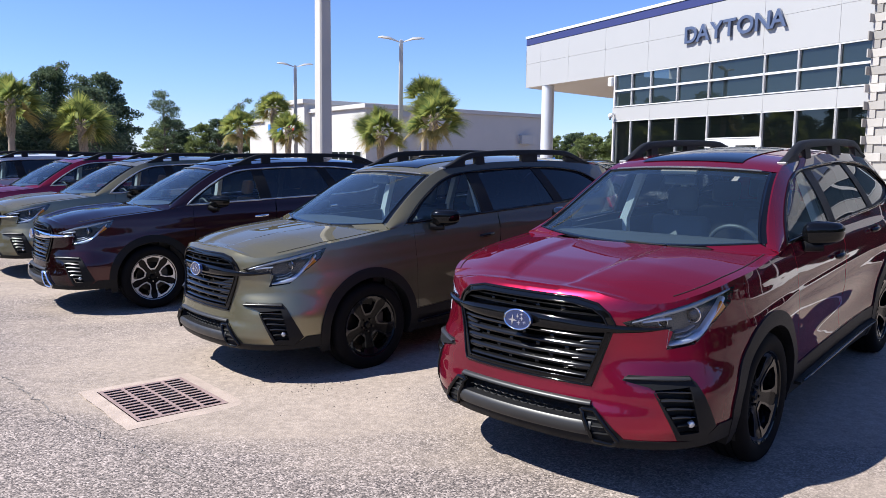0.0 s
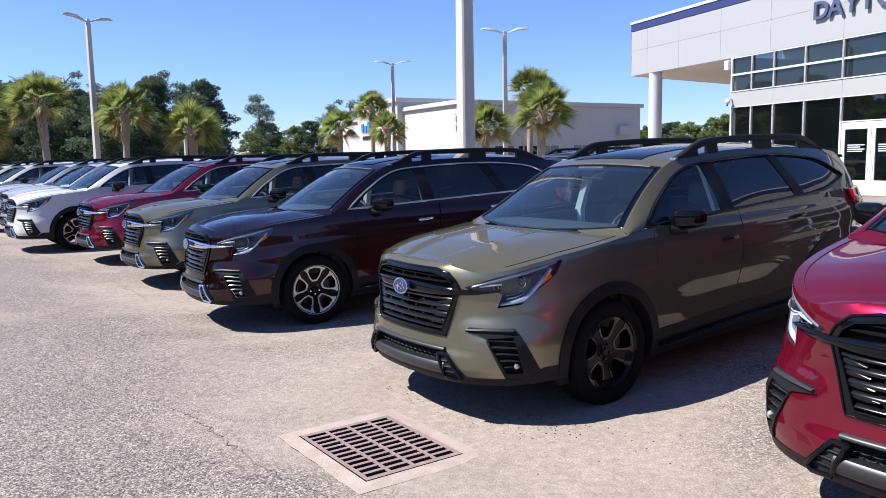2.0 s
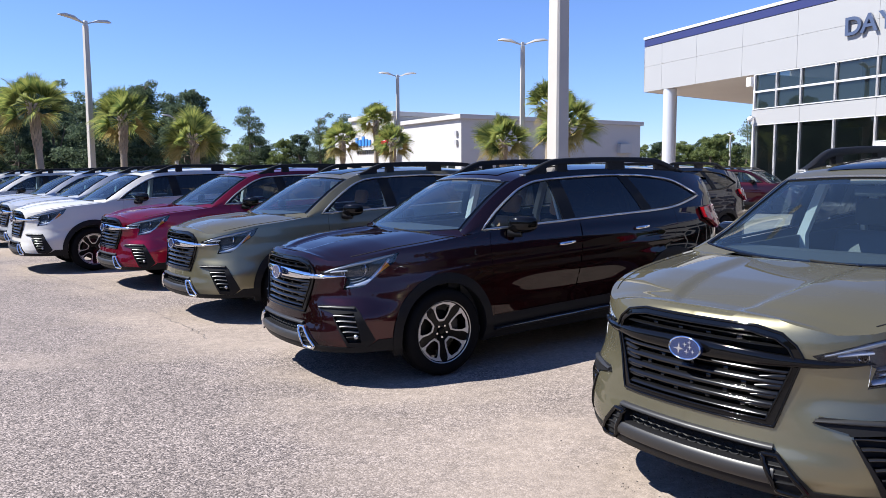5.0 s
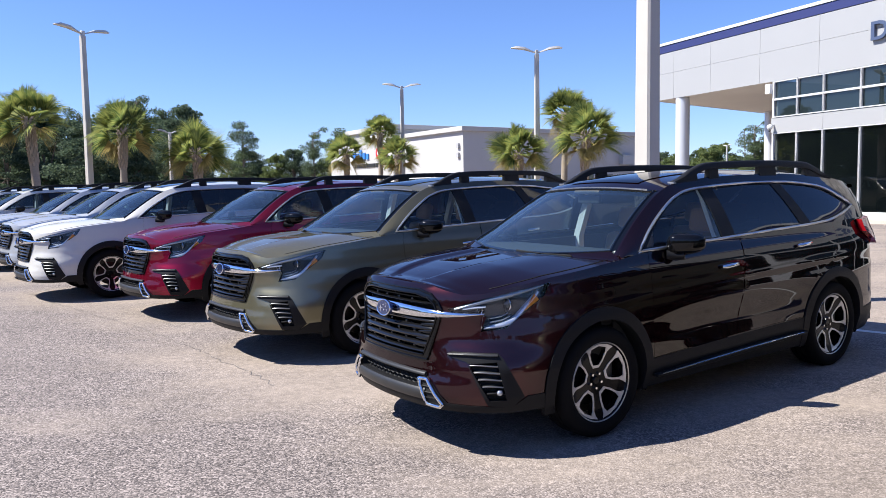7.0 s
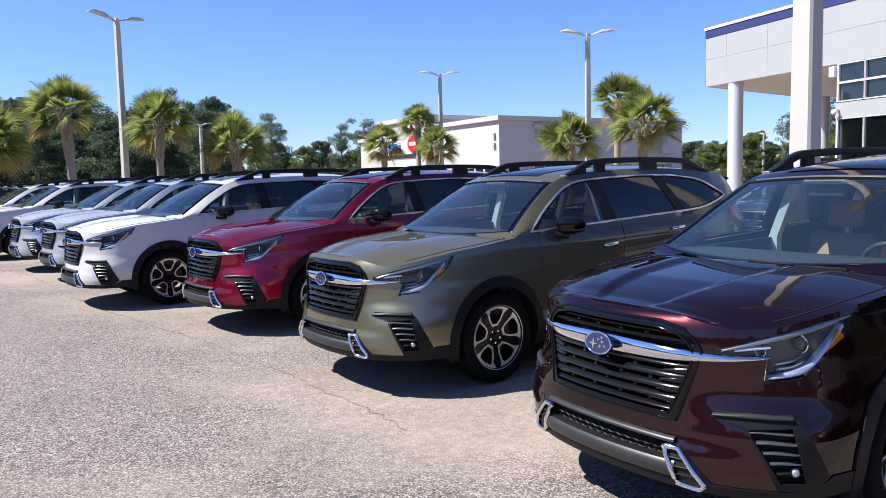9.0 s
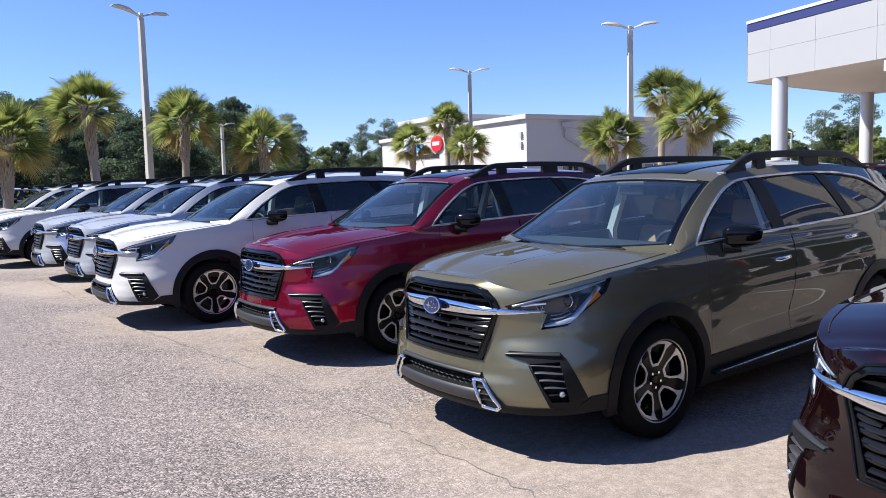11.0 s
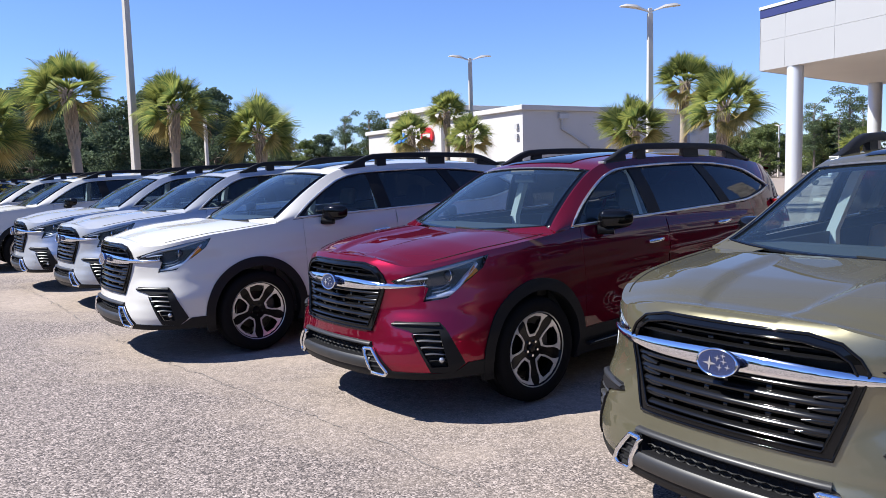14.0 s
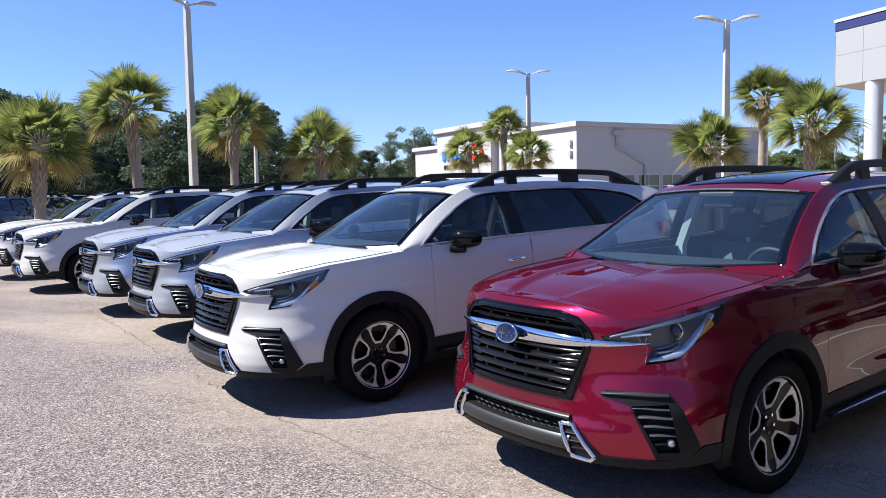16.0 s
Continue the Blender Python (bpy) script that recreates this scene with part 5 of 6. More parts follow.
        add("bucket", fl(sheet(p, q, on_skin(-.045), -.045)), BUCKET, lamp, "dark lamp housing")
        add("light_guide", fl(bar_on_skin([(1.225, 1.030), (1.135, .945), (1.065, .880), (1.01, .850)], [.020, .030, .036, .034], -.012, .03)), LED, lamp, "bright C-shaped light guide")
        add("light_guide", fl(bar_on_skin([(1.03, .858), (.95, .838), (.875, .826), (.845, .822)], [.036, .030, .022, .012], -.012, .03)), LED, lamp, "bright foot of the light guide")
        add("guide_step", fl(bar_on_skin([(.885, .858), (.96, .868), (1.02, .892)], [.012, .014, .010], -.020, .02)), LED_DIM, lamp)
        add("guide_step", fl(bar_on_skin([(.885, .880), (.955, .890), (1.01, .910)], [.008, .010, .008], -.022, .02)), LED_DIM, lamp)
        add("top_strip", fl(bar_on_skin([(.64, .940), (.83, .985), (1.05, 1.030), (1.27, 1.073)], [.016, .030, .034, .016], -.008, .02)), LED_DIM, lamp, "pale upper wedge of the lamp")
        add("top_guide", fl(bar_on_skin([(.70, .940), (.78, .950), (.86, .955)], [.012, .018, .012], -.012, .02)), LED, lamp)
        add("lens_frame", fl(bar_on_skin([(.842, .905), (.834, .868), (.826, .818)], [.012, .014, .012], -.004, .03, 12)), LED, lamp)
        for sc_, zc_, rr_ in ((1.015, .965, .034), (.83, .938, .020)):
            c_ = skin(m * sc_, zc_, -.035)
            bm = bmesh.new()
            bmesh.ops.create_uvsphere(bm, u_segments=18, v_segments=12, radius=rr_, matrix=Matrix.Translation(tuple(c_)))
            part("projector", bm, BUCKET if rr_ > .03 else GLOSS, lamp, smooth=60)
            bm = tube(bmesh.new(), [tuple(c_ + np.array([.012 + .0, 0, 0]) + rr_ * 1.2 * np.array([0, math.cos(t), math.sin(t)])) for t in np.linspace(0, 6.28, 20, endpoint=False)], .004, 5, close=True)
            part("projector_ring", bm, CHROME, lamp)
        add("indicator", fl(strip([(1.105, .912), (1.225, .985), (1.195, 1.02), (1.165, .985)], .01, -.006, .008)), AMBER, lamp, "amber side indicator")
        corner = empty("fog_lamp_panel", "", "")
        corner.parent = car
        p, q = region(grid_round(CORNER, .011), [CORNER], [WELL])
        add("surround", fl(sheet(p, q, on_skin(.010), .04)), PLASTIC, corner, "black corner panel")
        add("well", fl(strip(WELL, 0, -.035)), CAVITY, corner)
        add("panel_edge", fl(bar_on_skin([(.60, .664), (.75, .668), (.92, .664)], [.012, .022, .018], .018, .012)), LIP, corner)
        for k in range(5):
            za = .600 - .043 * k
            add("slat", fl(bar_on_skin([(.750 + .025 * k, za), (.80 + .026 * k, za + .003), (.918 + .0105 * k, za - .004)], [.013, .016, .012], -.002, .025, 14)), GUNMETAL if k < 4 else PLASTIC, corner)
        c_ = skin(m * .925, .432, -.008)
        bm = bmesh.new()
        bmesh.ops.create_uvsphere(bm, u_segments=14, v_segments=10, radius=.021, matrix=Matrix.Translation(tuple(c_)))
        part("fog_lamp", bm, FOG, corner, "small round fog lamp", smooth=60)
        # --- handles, mirror, tail lamp, rail
        for sh_, zh_ in ((3.125, 1.035), (4.16, 1.118)):
            p0, p1 = skin(m * (sh_ - .09), zh_ - .006, .012), skin(m * (sh_ + .09), zh_ + .006, .012)
            mid_ = skin(m * sh_, zh_, .035)
            bm = tube(bmesh.new(), [tuple(p0), tuple(skin(m * (sh_ - .07), zh_ - .004, .03)), tuple(mid_), tuple(skin(m * (sh_ + .07), zh_ + .004, .03)), tuple(p1)], [.013, .0175, .0175, .0175, .013], 8)
            part("door_handle", bm, CHROME, car, "bright door handle", smooth=60)
        bm = bmesh.new()
        bmesh.ops.create_uvsphere(bm, u_segments=28, v_segments=16, radius=1)
        for v_ in bm.verts:
            x_, y_, z_ = v_.co
            sq = lambda c, e: math.copysign(abs(c) ** e, c)
            x_, y_, z_ = sq(x_, .75), sq(y_, .6), sq(z_, .6)
            x_ = x_ * .088 if x_ > 0 else x_ * .045
            v_.co = (.60 + x_ - .05 * y_, m * (.975 + .110 * y_), 1.242 + .078 * z_ * (1 - .18 * y_) + .01 * y_)
        mir = part("door_mirror", bm, GLOSS, car, "gloss black door mirror", smooth=60)
        bm = tube(bmesh.new(), [(.72, m * .885, 1.165), (.66, m * .93, 1.158), (.63, m * .975, 1.165)], [.035, .03, .035], 8)
        part("mirror_arm", bm, PLASTIC, mir, smooth=60)
        tail_p = [(s_of_x(-2.02), 1.16), (s_of_x(-2.01), 1.268), (s_of_x(-2.4), 1.285), (s_of_x(-2.4) + .06, 1.005), (s_of_x(-2.27), 1.03)]
        add("tail_lamp", fl(strip(tail_p, .05, .058, .014)), TAIL, label="red tail lamp")
        rx = np.linspace(.30, -2.02, 40)
        ry, rz = np.interp(rx, UPPER[::-1, 0], UPPER[::-1, 1]) - .02, np.interp(rx, UPPER[::-1, 0], UPPER[::-1, 2])
        lift = .085 * ease(0, .42, .30 - rx) * (1 - ease(1.80, 2.32, .30 - rx)) + .012
        bm = bmesh.new()                    # a flat band on edge, leaning in a little
        prev = None
        for a_, b_, c_, d_ in zip(rx, ry, rz, lift):
            hh = .034 * min(1, d_ / .05)
            cur = [bm.verts.new((a_, m * (b_ + o), c_ + d_ + h)) for o, h in ((-.024, -hh), (.030, -hh), (.028, hh * .3), (.018, hh * .62), (-.016, hh * .62), (-.026, hh * .3))]
            if prev:
                for e in range(6):
                    bm.faces.new((prev[e], prev[(e + 1) % 6], cur[(e + 1) % 6], cur[e]))
            else:
                bm.faces.new(cur)
            prev = cur
        bm.faces.new(prev)
        bmesh.ops.recalc_face_normals(bm, faces=bm.faces)
        rail = part("roof_rail", bm, PLASTIC, car, "black raised roof rail", smooth=50)
        for f0, f1 in ((.30, .02), (-.13, -.25), (-.82, -1.06), (-1.56, -2.02)):
            fx_ = np.linspace(f0, f1, 10)
            fy = np.interp(fx_, UPPER[::-1, 0], UPPER[::-1, 1]) - .02
            fz = np.interp(fx_, UPPER[::-1, 0], UPPER[::-1, 2])
            lf = .085 * ease(0, .42, .30 - fx_) * (1 - ease(1.80, 2.32, .30 - fx_)) + .012
            bm = bmesh.new()
            prev = None
            for k in range(10):
                lean = .05 * (1 if f0 > -.5 and f0 < 0 else 0)
                cur = [bm.verts.new((fx_[k], m * (fy[k] + o), zc)) for o, zc in ((-.024, fz[k] - .02), (.03, fz[k] - .02), (.016, fz[k] + lf[k]), (-.016, fz[k] + lf[k]))]
                if prev:
                    for e in range(4):
                        bm.faces.new((prev[e], prev[(e + 1) % 4], cur[(e + 1) % 4], cur[e]))
                else:
                    bm.faces.new(cur[::-1])
                prev = cur
            bm.faces.new(prev)
            bmesh.ops.recalc_face_normals(bm, faces=bm.faces)
            part("rail_foot", bm, PLASTIC, rail)
        tip = (float(rx[0]), m * float(ry[0]), float(rz[0]) + .006)
        boxed("rail_clip", (tip[0] - .012, tip[0] + .02, tip[1] - .03, tip[1] + .03, tip[2] - .012, tip[2] + .006), SATIN, rail, "small bright clip", bevel=.003)
    # --- grille
    inner = [(-.388, .634), (.388, .634), (.488, .855), (.508, .915), (.480, .965), (.42, 1.002), (.30, 1.022), (-.30, 1.022), (-.42, 1.002), (-.480, .965), (-.508, .915), (-.488, .855)]
    grille = empty("grille", "", "")
    grille.parent = car
    p, q = region(grid_round(GRILLE, .011), [GRILLE], [inner])
    add("grille_frame", sheet(p, q, on_skin(.006), .05), GLOSS, grille, "gloss black grille frame")
    p, q = region(grid_round(GRILLE, .02), [GRILLE])
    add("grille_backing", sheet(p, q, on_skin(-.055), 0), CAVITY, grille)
    for poly, rr_, o_ in ((inner, .0055, .008), (thinner(GRILLE, .006), .006, .008)):
        dense = [np.array(a_) + (np.array(b_) - a_) * t for a_, b_ in zip(poly, poly[1:] + poly[:1]) for t in np.linspace(0, 1, 9, endpoint=False)]
        bm = tube(bmesh.new(), [tuple(skin(c_[0], c_[1], o_)) for c_ in dense], rr_, 8, close=True)
        part("grille_lip", bm, GLOSS, grille, smooth=60)
    def half_w(z):
        return float(np.interp(z, [.634, .855, .915, .965, 1.002], [.388, .488, .508, .480, .42])) - .004
    for zc, th in ((.652, .030), (.702, .036), (.750, .039), (.803, .039), (.855, .032), (.967, .017), (1.001, .015)):
        w_ = half_w(zc)
        add("grille_slat", bar_on_skin([(-w_, zc), (-w_ * .5, zc), (0, zc), (w_ * .5, zc), (w_, zc)], th, -.012, .04, 40, .016), GRILLE_BLACK, grille)
    zs = [.634, .660, .704, .750, .803, .852]
    for r in range(5):
        for c in range(4 if r % 2 else 3):
            s_ = (-.27 + c * .18) if r % 2 else (-.18 + c * .18)
            zz = (zs[r] + zs[r + 1]) / 2
            add("grille_rib", bar_on_skin([(s_ - .011, zz), (s_ + .011, zz)], zs[r + 1] - zs[r] - .014, -.018, .03, 3), GRILLE_BLACK, grille)
    for c in (-.24, -.08, .08, .24):
        add("grille_rib", bar_on_skin([(c - .012, .984), (c + .012, .984)], .024, -.018, .03, 3), GRILLE_BLACK, grille)
    for m in (1, -1):
        for k in range(4):
            za = .69 + .045 * k
            w_ = half_w(za)
            add("grille_blade", bar_on_skin([(m * (w_ - .12), za), (m * (w_ - .03), za + .004), (m * w_, za + .006)], [.012, .03, .036], -.004, .03, 10), GRILLE_BLACK, grille)
    bar = bar_on_skin([(-.85, .914), (-.70, .906), (-.5, .905), (-.3, .906), (-.12, .908), (.12, .908), (.3, .906), (.5, .905), (.70, .906), (.85, .914)], [.008, .030, .050, .066, .074, .074, .066, .050, .030, .008], .010, .04, 80)
    add("grille_bar", bar, CHROME, car, "bright chrome wing bar across the grille")
    # --- badge: a dark blue oval with plain star shapes
    c_ = skin(0.0, .905, .045)
    tilt = pose(*c_, 0, 90 - 8, 0)
    bm = bmesh.new()
    bmesh.ops.create_cone(bm, cap_ends=True, segments=40, radius1=.086, radius2=.080, depth=.024, matrix=tilt @ Matrix.Diagonal((.62, 1, 1, 1)))
    badge = part("badge", bm, EMBLEM, car, "dark blue oval badge", smooth=40)
    bm = tube(bmesh.new(), [tuple((tilt @ Matrix.Diagonal((.62, 1, 1, 1))) @ Vector((.085 * math.cos(t), .085 * math.sin(t), .010))) for t in np.linspace(0, 6.2832, 40, endpoint=False)], .0055, 6, close=True)
    part("badge_rim", bm, CHROME, badge, smooth=60)
    for y_, x_, r_ in ((-.030, .006, .030), (.014, .016, .014), (.002, -.018, .014), (.030, -.008, .014), (.048, .012, .012), (.026, -.030, .012)):
        bm = bmesh.new()
        pts = [bm.verts.new(tilt @ Vector((x_ + (r_ if k % 2 == 0 else r_ * .25) * math.cos(k * math.pi / 4), y_ + (r_ if k % 2 == 0 else r_ * .25) * math.sin(k * math.pi / 4), .0145))) for k in range(8)]
        bm.faces.new(pts)
        part("badge_star", bm, CHROME, badge)
    # --- wheels
    for x in (AXLE_F, AXLE_R):
        for side in (1, -1):
            build_wheel(car, x, side)
    # --- inside
    boxed("cabin_floor", (-2.3, 1.6, -.84, .84, .30, .36), DASH, car)
    boxed("bulkhead", (1.30, 1.34, -.84, .84, .34, 1.14), DASH, car)
    for m in (1, -1):
        boxed("door_lining", (-2.2, 1.2, m * .80 - .02, m * .80 + .02, .36, 1.18), DASH, car)
    boxed("cargo_wall", (-2.32, -2.28, -.7, .7, .36, 1.2), DASH, car)
    bm = bmesh.new()
    prof = [(1.32, 1.16), (1.05, 1.205), (.80, 1.19), (.68, 1.12), (.66, .95), (.80, .80), (1.32, .7)]
    a_, b_ = [bm.verts.new((x, -.80, z)) for x, z in prof], [bm.verts.new((x, .80, z)) for x, z in prof]
    bm.faces.new(a_); bm.faces.new(b_[::-1])
    for k in range(len(prof)):
        bm.faces.new((a_[k], b_[k], b_[(k + 1) % len(prof)], a_[(k + 1) % len(prof)]))
    bmesh.ops.recalc_face_normals(bm, faces=bm.faces)
    part("dashboard", bm, DASH, car, smooth=50)
    ring = [(.56 + .055 * math.sin(t), .40 + .185 * math.cos(t), 1.075 + .178 * math.sin(t)) for t in np.linspace(0, 6.2832, 30, endpoint=False)]
    bm = tube(bmesh.new(), ring, .016, 8, close=True)
    tube(bm, [(.62, .40, 1.06), (.56, .56, 1.075)], .015, 6); tube(bm, [(.62, .40, 1.06), (.56, .24, 1.075)], .015, 6); tube(bm, [(.62, .40, 1.06), (.51, .40, .92)], .015, 6)
    box(bm, .54, .62, .33, .47, 1.02, 1.11, bevel=.02)
    part("steering_wheel", bm, DASH, car, smooth=50)
    for x, ys in ((.05, (.40, -.40)), (-.95, (.42, 0, -.42)), (-1.75, (.36, -.36))):
        for y in ys:
            seat = empty("seat", "", "")
            seat.parent = car
            boxed("cushion", (x - .28, x + .27, y - .25, y + .25, .48, .66), SEAT_GREY, seat, bevel=.05)
            bm = box(bmesh.new(), -.075, .075, -.25, .25, 0, .62, pose(x - .26, y, .60, 0, -14, 0), bevel=.05)
            part("backrest", bm, SEAT_GREY, seat, smooth=50)
            bm = box(bmesh.new(), -.05, .05, -.13, .13, .66, .86, pose(x - .26, y, .60, 0, -12, 0), bevel=.04)
            part("headrest", bm, SEAT_GREY, seat, smooth=50)
    hl_g = roof[1:-1, 2:-2].copy()
    hl_g[..., 2] -= .045
    add("headliner", grid_faces(hl_g), TRIM_IN)
    for m in (1, -1):
        for x0, x1, w_ in ((-.06, -.14, .05), (-1.05, -1.2, .05)):
            rows_ = [[(x0 + w_, m * y_), (x0 + w_ * .6, m * (y_ - .055)), (x0 - w_ * .6, m * (y_ - .055)), (x0 - w_, m * y_)] for y_ in (.80, .80, .655, .60)]
            g_ = np.array([[(a_, b_, z_) for a_, b_ in r_] for r_, z_ in zip(rows_, (.9, 1.18, 1.55, 1.64))])
            add("pillar_lining", grid_faces(g_), TRIM_IN)
        g_ = np.stack([wl * (1, m, 1) + (-.05, -m * .02, -.01), wl * (1, m, 1) + (-.10, m * .03, -.02)])
        add("pillar_lining", grid_faces(g_), TRIM_IN)
    boxed("rear_mirror", (.56, .60, -.12, .12, 1.52, 1.59), DASH, car, bevel=.015)
    boxed("sensor_pod", (.50, .62, -.14, .14, 1.595, 1.63), DASH, car, bevel=.01)
    bm = bmesh.new()
    prev = None
    for t in np.linspace(0, 1, 8):
        cur = [bm.verts.new((-1.95 - .16 * t, w_, 1.675 - .02 * t + h_)) for w_, h_ in ((-.02 - .01 * t, 0), (.02 + .01 * t, 0), (0, .07 * t))]
        if prev:
            for e in range(3):
                bm.faces.new((prev[e], prev[(e + 1) % 3], cur[(e + 1) % 3], cur[e]))
        prev = cur
    part("aerial_fin", bm, RED_PAINT, car)
    return car


def recolour(car, swap):
    for o in car.children_recursive:
        for sl in o.material_slots:
            if sl.material in swap:
                to = swap[sl.material]
                sl.link = "OBJECT"
                sl.material = to
    return car




def stand(x, y, heading, dz=0.0):
    c, s = math.cos(radians(heading)), math.sin(radians(heading))
    zf, zr = ground_z(x + AXLE_F * c, y + AXLE_F * s), ground_z(x + AXLE_R * c, y + AXLE_R * s)
    return pose(x, y, float((zf + zr) / 2) + dz, 0, 0, heading) @ pose(0, 0, 0, 0, math.degrees(math.atan2(float(zr - zf), 2.89)), 0)


suv = build_suv()
suv.matrix_basis = stand(2.648, 5.871, 229.49)


def another(x, y, heading, colour, label, extra=(), group="row of parked cars"):
    c = copy_thing(suv, stand(x, y, heading))
    tagged(c, label, "car", group)
    swap = {RED_PAINT: colour}
    swap.update(extra)
    return recolour(c, swap)


def blackout(car):
    """Dark trim: black wheels, brackets and window lines; handles blackened for body paint in shade."""
    for o in car.children_recursive:
        base = o.name.split(".")[0]
        if base in ("badge_rim", "badge_star", "projector_ring", "roof_edge_trim", "rail_clip"):
            continue
        for sl in o.material_slots:
            to = None
            # black puts the shade on the body-coloured handle into its colour
            if base == "door_handle":
                to = GLOSS
            elif sl.material in (CHROME, SATIN, TRIMLINE, GUNMETAL):
                to = GLOSS if base != "slat" else GLOSS_ALLOY
            elif sl.material == ALLOY:
                to = GLOSS_ALLOY
            if to:
                sl.link = "OBJECT"
                sl.material = to


TAN = {SEAT_GREY: SEAT_TAN}
another(-2.438, 10.409, 219.44, PLUM_PAINT, "large dark plum SUV with chrome grille bar and machined wheels", TAN)
another(-4.622, 12.862, 223.85, OLIVE_PAINT, "large olive green SUV with chrome grille bar and bright window trim", TAN)
another(-6.770, 15.060, 225.14, RED_PAINT, "large crimson SUV with chrome grille bar and bright window trim")
another(-9.284, 16.536, 224.01, WHITE_PAINT, "large white SUV with chrome grille bar and machined wheels")
another(-11.40, 19.11, 225.4, SILVER_PAINT, "large silver SUV parked next to a white one")
another(-13.15, 20.70, 223.4, SILVER_PAINT, "large silver SUV with chrome grille bar")
another(-16.05, 23.0, 223.0, WHITE_PAINT, "large white SUV with black cladding")
another(-18.3, 25.0, 224.0, WHITE_PAINT, "white SUV at the far end of the row")
o1 = another(0.336, 7.911, 223.29, OLIVE_PAINT, "large olive green SUV with black trim and black wheels")
blackout(o1)
blackout(suv)
another(0.15, 18.05, 224.0, TAUPE_PAINT, "grey-brown SUV parked behind the row", group="cars behind the row")
another(6.4, 34.0, 336.0, MAROON_PAINT, "dark red SUV parked before the showroom", group="cars by the showroom")
another(7.6, 37.0, 305.0, BEIGE_PAINT, "pale grey-beige SUV parked by the showroom windows", group="cars by the showroom")
another(-28.2, 36.7, 45.0, WHITE_PAINT, "white SUV seen from behind across the lot", group="cars across the lot")
another(-29.6, 41.0, 50.0, BLUE_PAINT, "dark SUV seen from behind across the lot", group="cars across the lot")
another(-27.0, 32.5, 100.0, BLUE_PAINT, "navy blue SUV across the lot", group="cars across the lot")


def pickup(x, y, heading):
    """A plain white pickup truck, seen small across the lot."""
    t = empty("pickup_truck", "white pickup truck parked behind the showroom canopy", "truck")
    t.matrix_basis = pose(x, y, float(ground_z(x, y)), 0, 0, heading)
    side = [(2.7, .45), (2.75, .95), (2.55, 1.04), (1.35, 1.10), (.75, 1.62), (-.55, 1.65), (-.75, 1.15), (-2.75, 1.12), (-2.8, .5)]
    bm = bmesh.new()
    lo_, hi_ = [bm.verts.new((a, -.93, c)) for a, c in side], [bm.verts.new((a, .93, c)) for a, c in side]
    bm.faces.new(lo_); bm.faces.new(hi_[::-1])
    for k in range(len(side)):
        m = (k + 1) % len(side)
        bm.faces.new((lo_[k], hi_[k], hi_[m], lo_[m]))
    bmesh.ops.recalc_face_normals(bm, faces=bm.faces)
    bmesh.ops.bevel(bm, geom=list(bm.edges), offset=.05, segments=2, affect="EDGES")
    part("body", bm, WHITE_PAINT, t, smooth=40)
    for sg in (-1, 1):
        bm = bmesh.new()
        prof = [(1.14, 1.17), (.70, 1.53), (-.48, 1.56), (-.56, 1.17)]
        bm.faces.new([bm.verts.new((a, sg * .937, c)) for a, c in prof])
        part("side_window", bm, GLOSS, t)
    bm = bmesh.new()
    bm.faces.new([bm.verts.new(c) for c in ((1.33, -.78, 1.16), (1.33, .78, 1.16), (.83, .72, 1.58), (.83, -.72, 1.58))])
    part("windscreen", bm, GLOSS, t)
    boxed("grille", (2.70, 2.78, -.62, .62, .72, 1.0), GLOSS, t, bevel=.02)
    boxed("bumper", (2.66, 2.86, -.93, .93, .42, .64), CHROME, t, bevel=.04)
    for sg in (-.78, .78):
        boxed("headlight", (2.70, 2.79, sg - .14, sg + .14, .78, .98), LED, t, bevel=.02)
    for a in (1.75, -1.75):
        for sg in (-1, 1):
            w = empty("wheel", "", "")
            w.parent = t
            w.location = (a, sg * .82, .37)
            solid("tyre", *lathe([(.20, -.12), (.34, -.12), (.37, -.08), (.37, .08), (.34, .12), (.20, .12)], 28), RUBBER, w, smooth=40)
            solid("rim", *lathe([(.001, sg * .08), (.2, sg * .11), (.21, sg * .11)], 20), ALLOY, w, smooth=40)


pickup(16.7, 68.6, 222.0)
another(14.9, 57.3, 22.0, BEIGE_PAINT, "pale beige SUV parked under the showroom canopy", group="cars by the showroom")


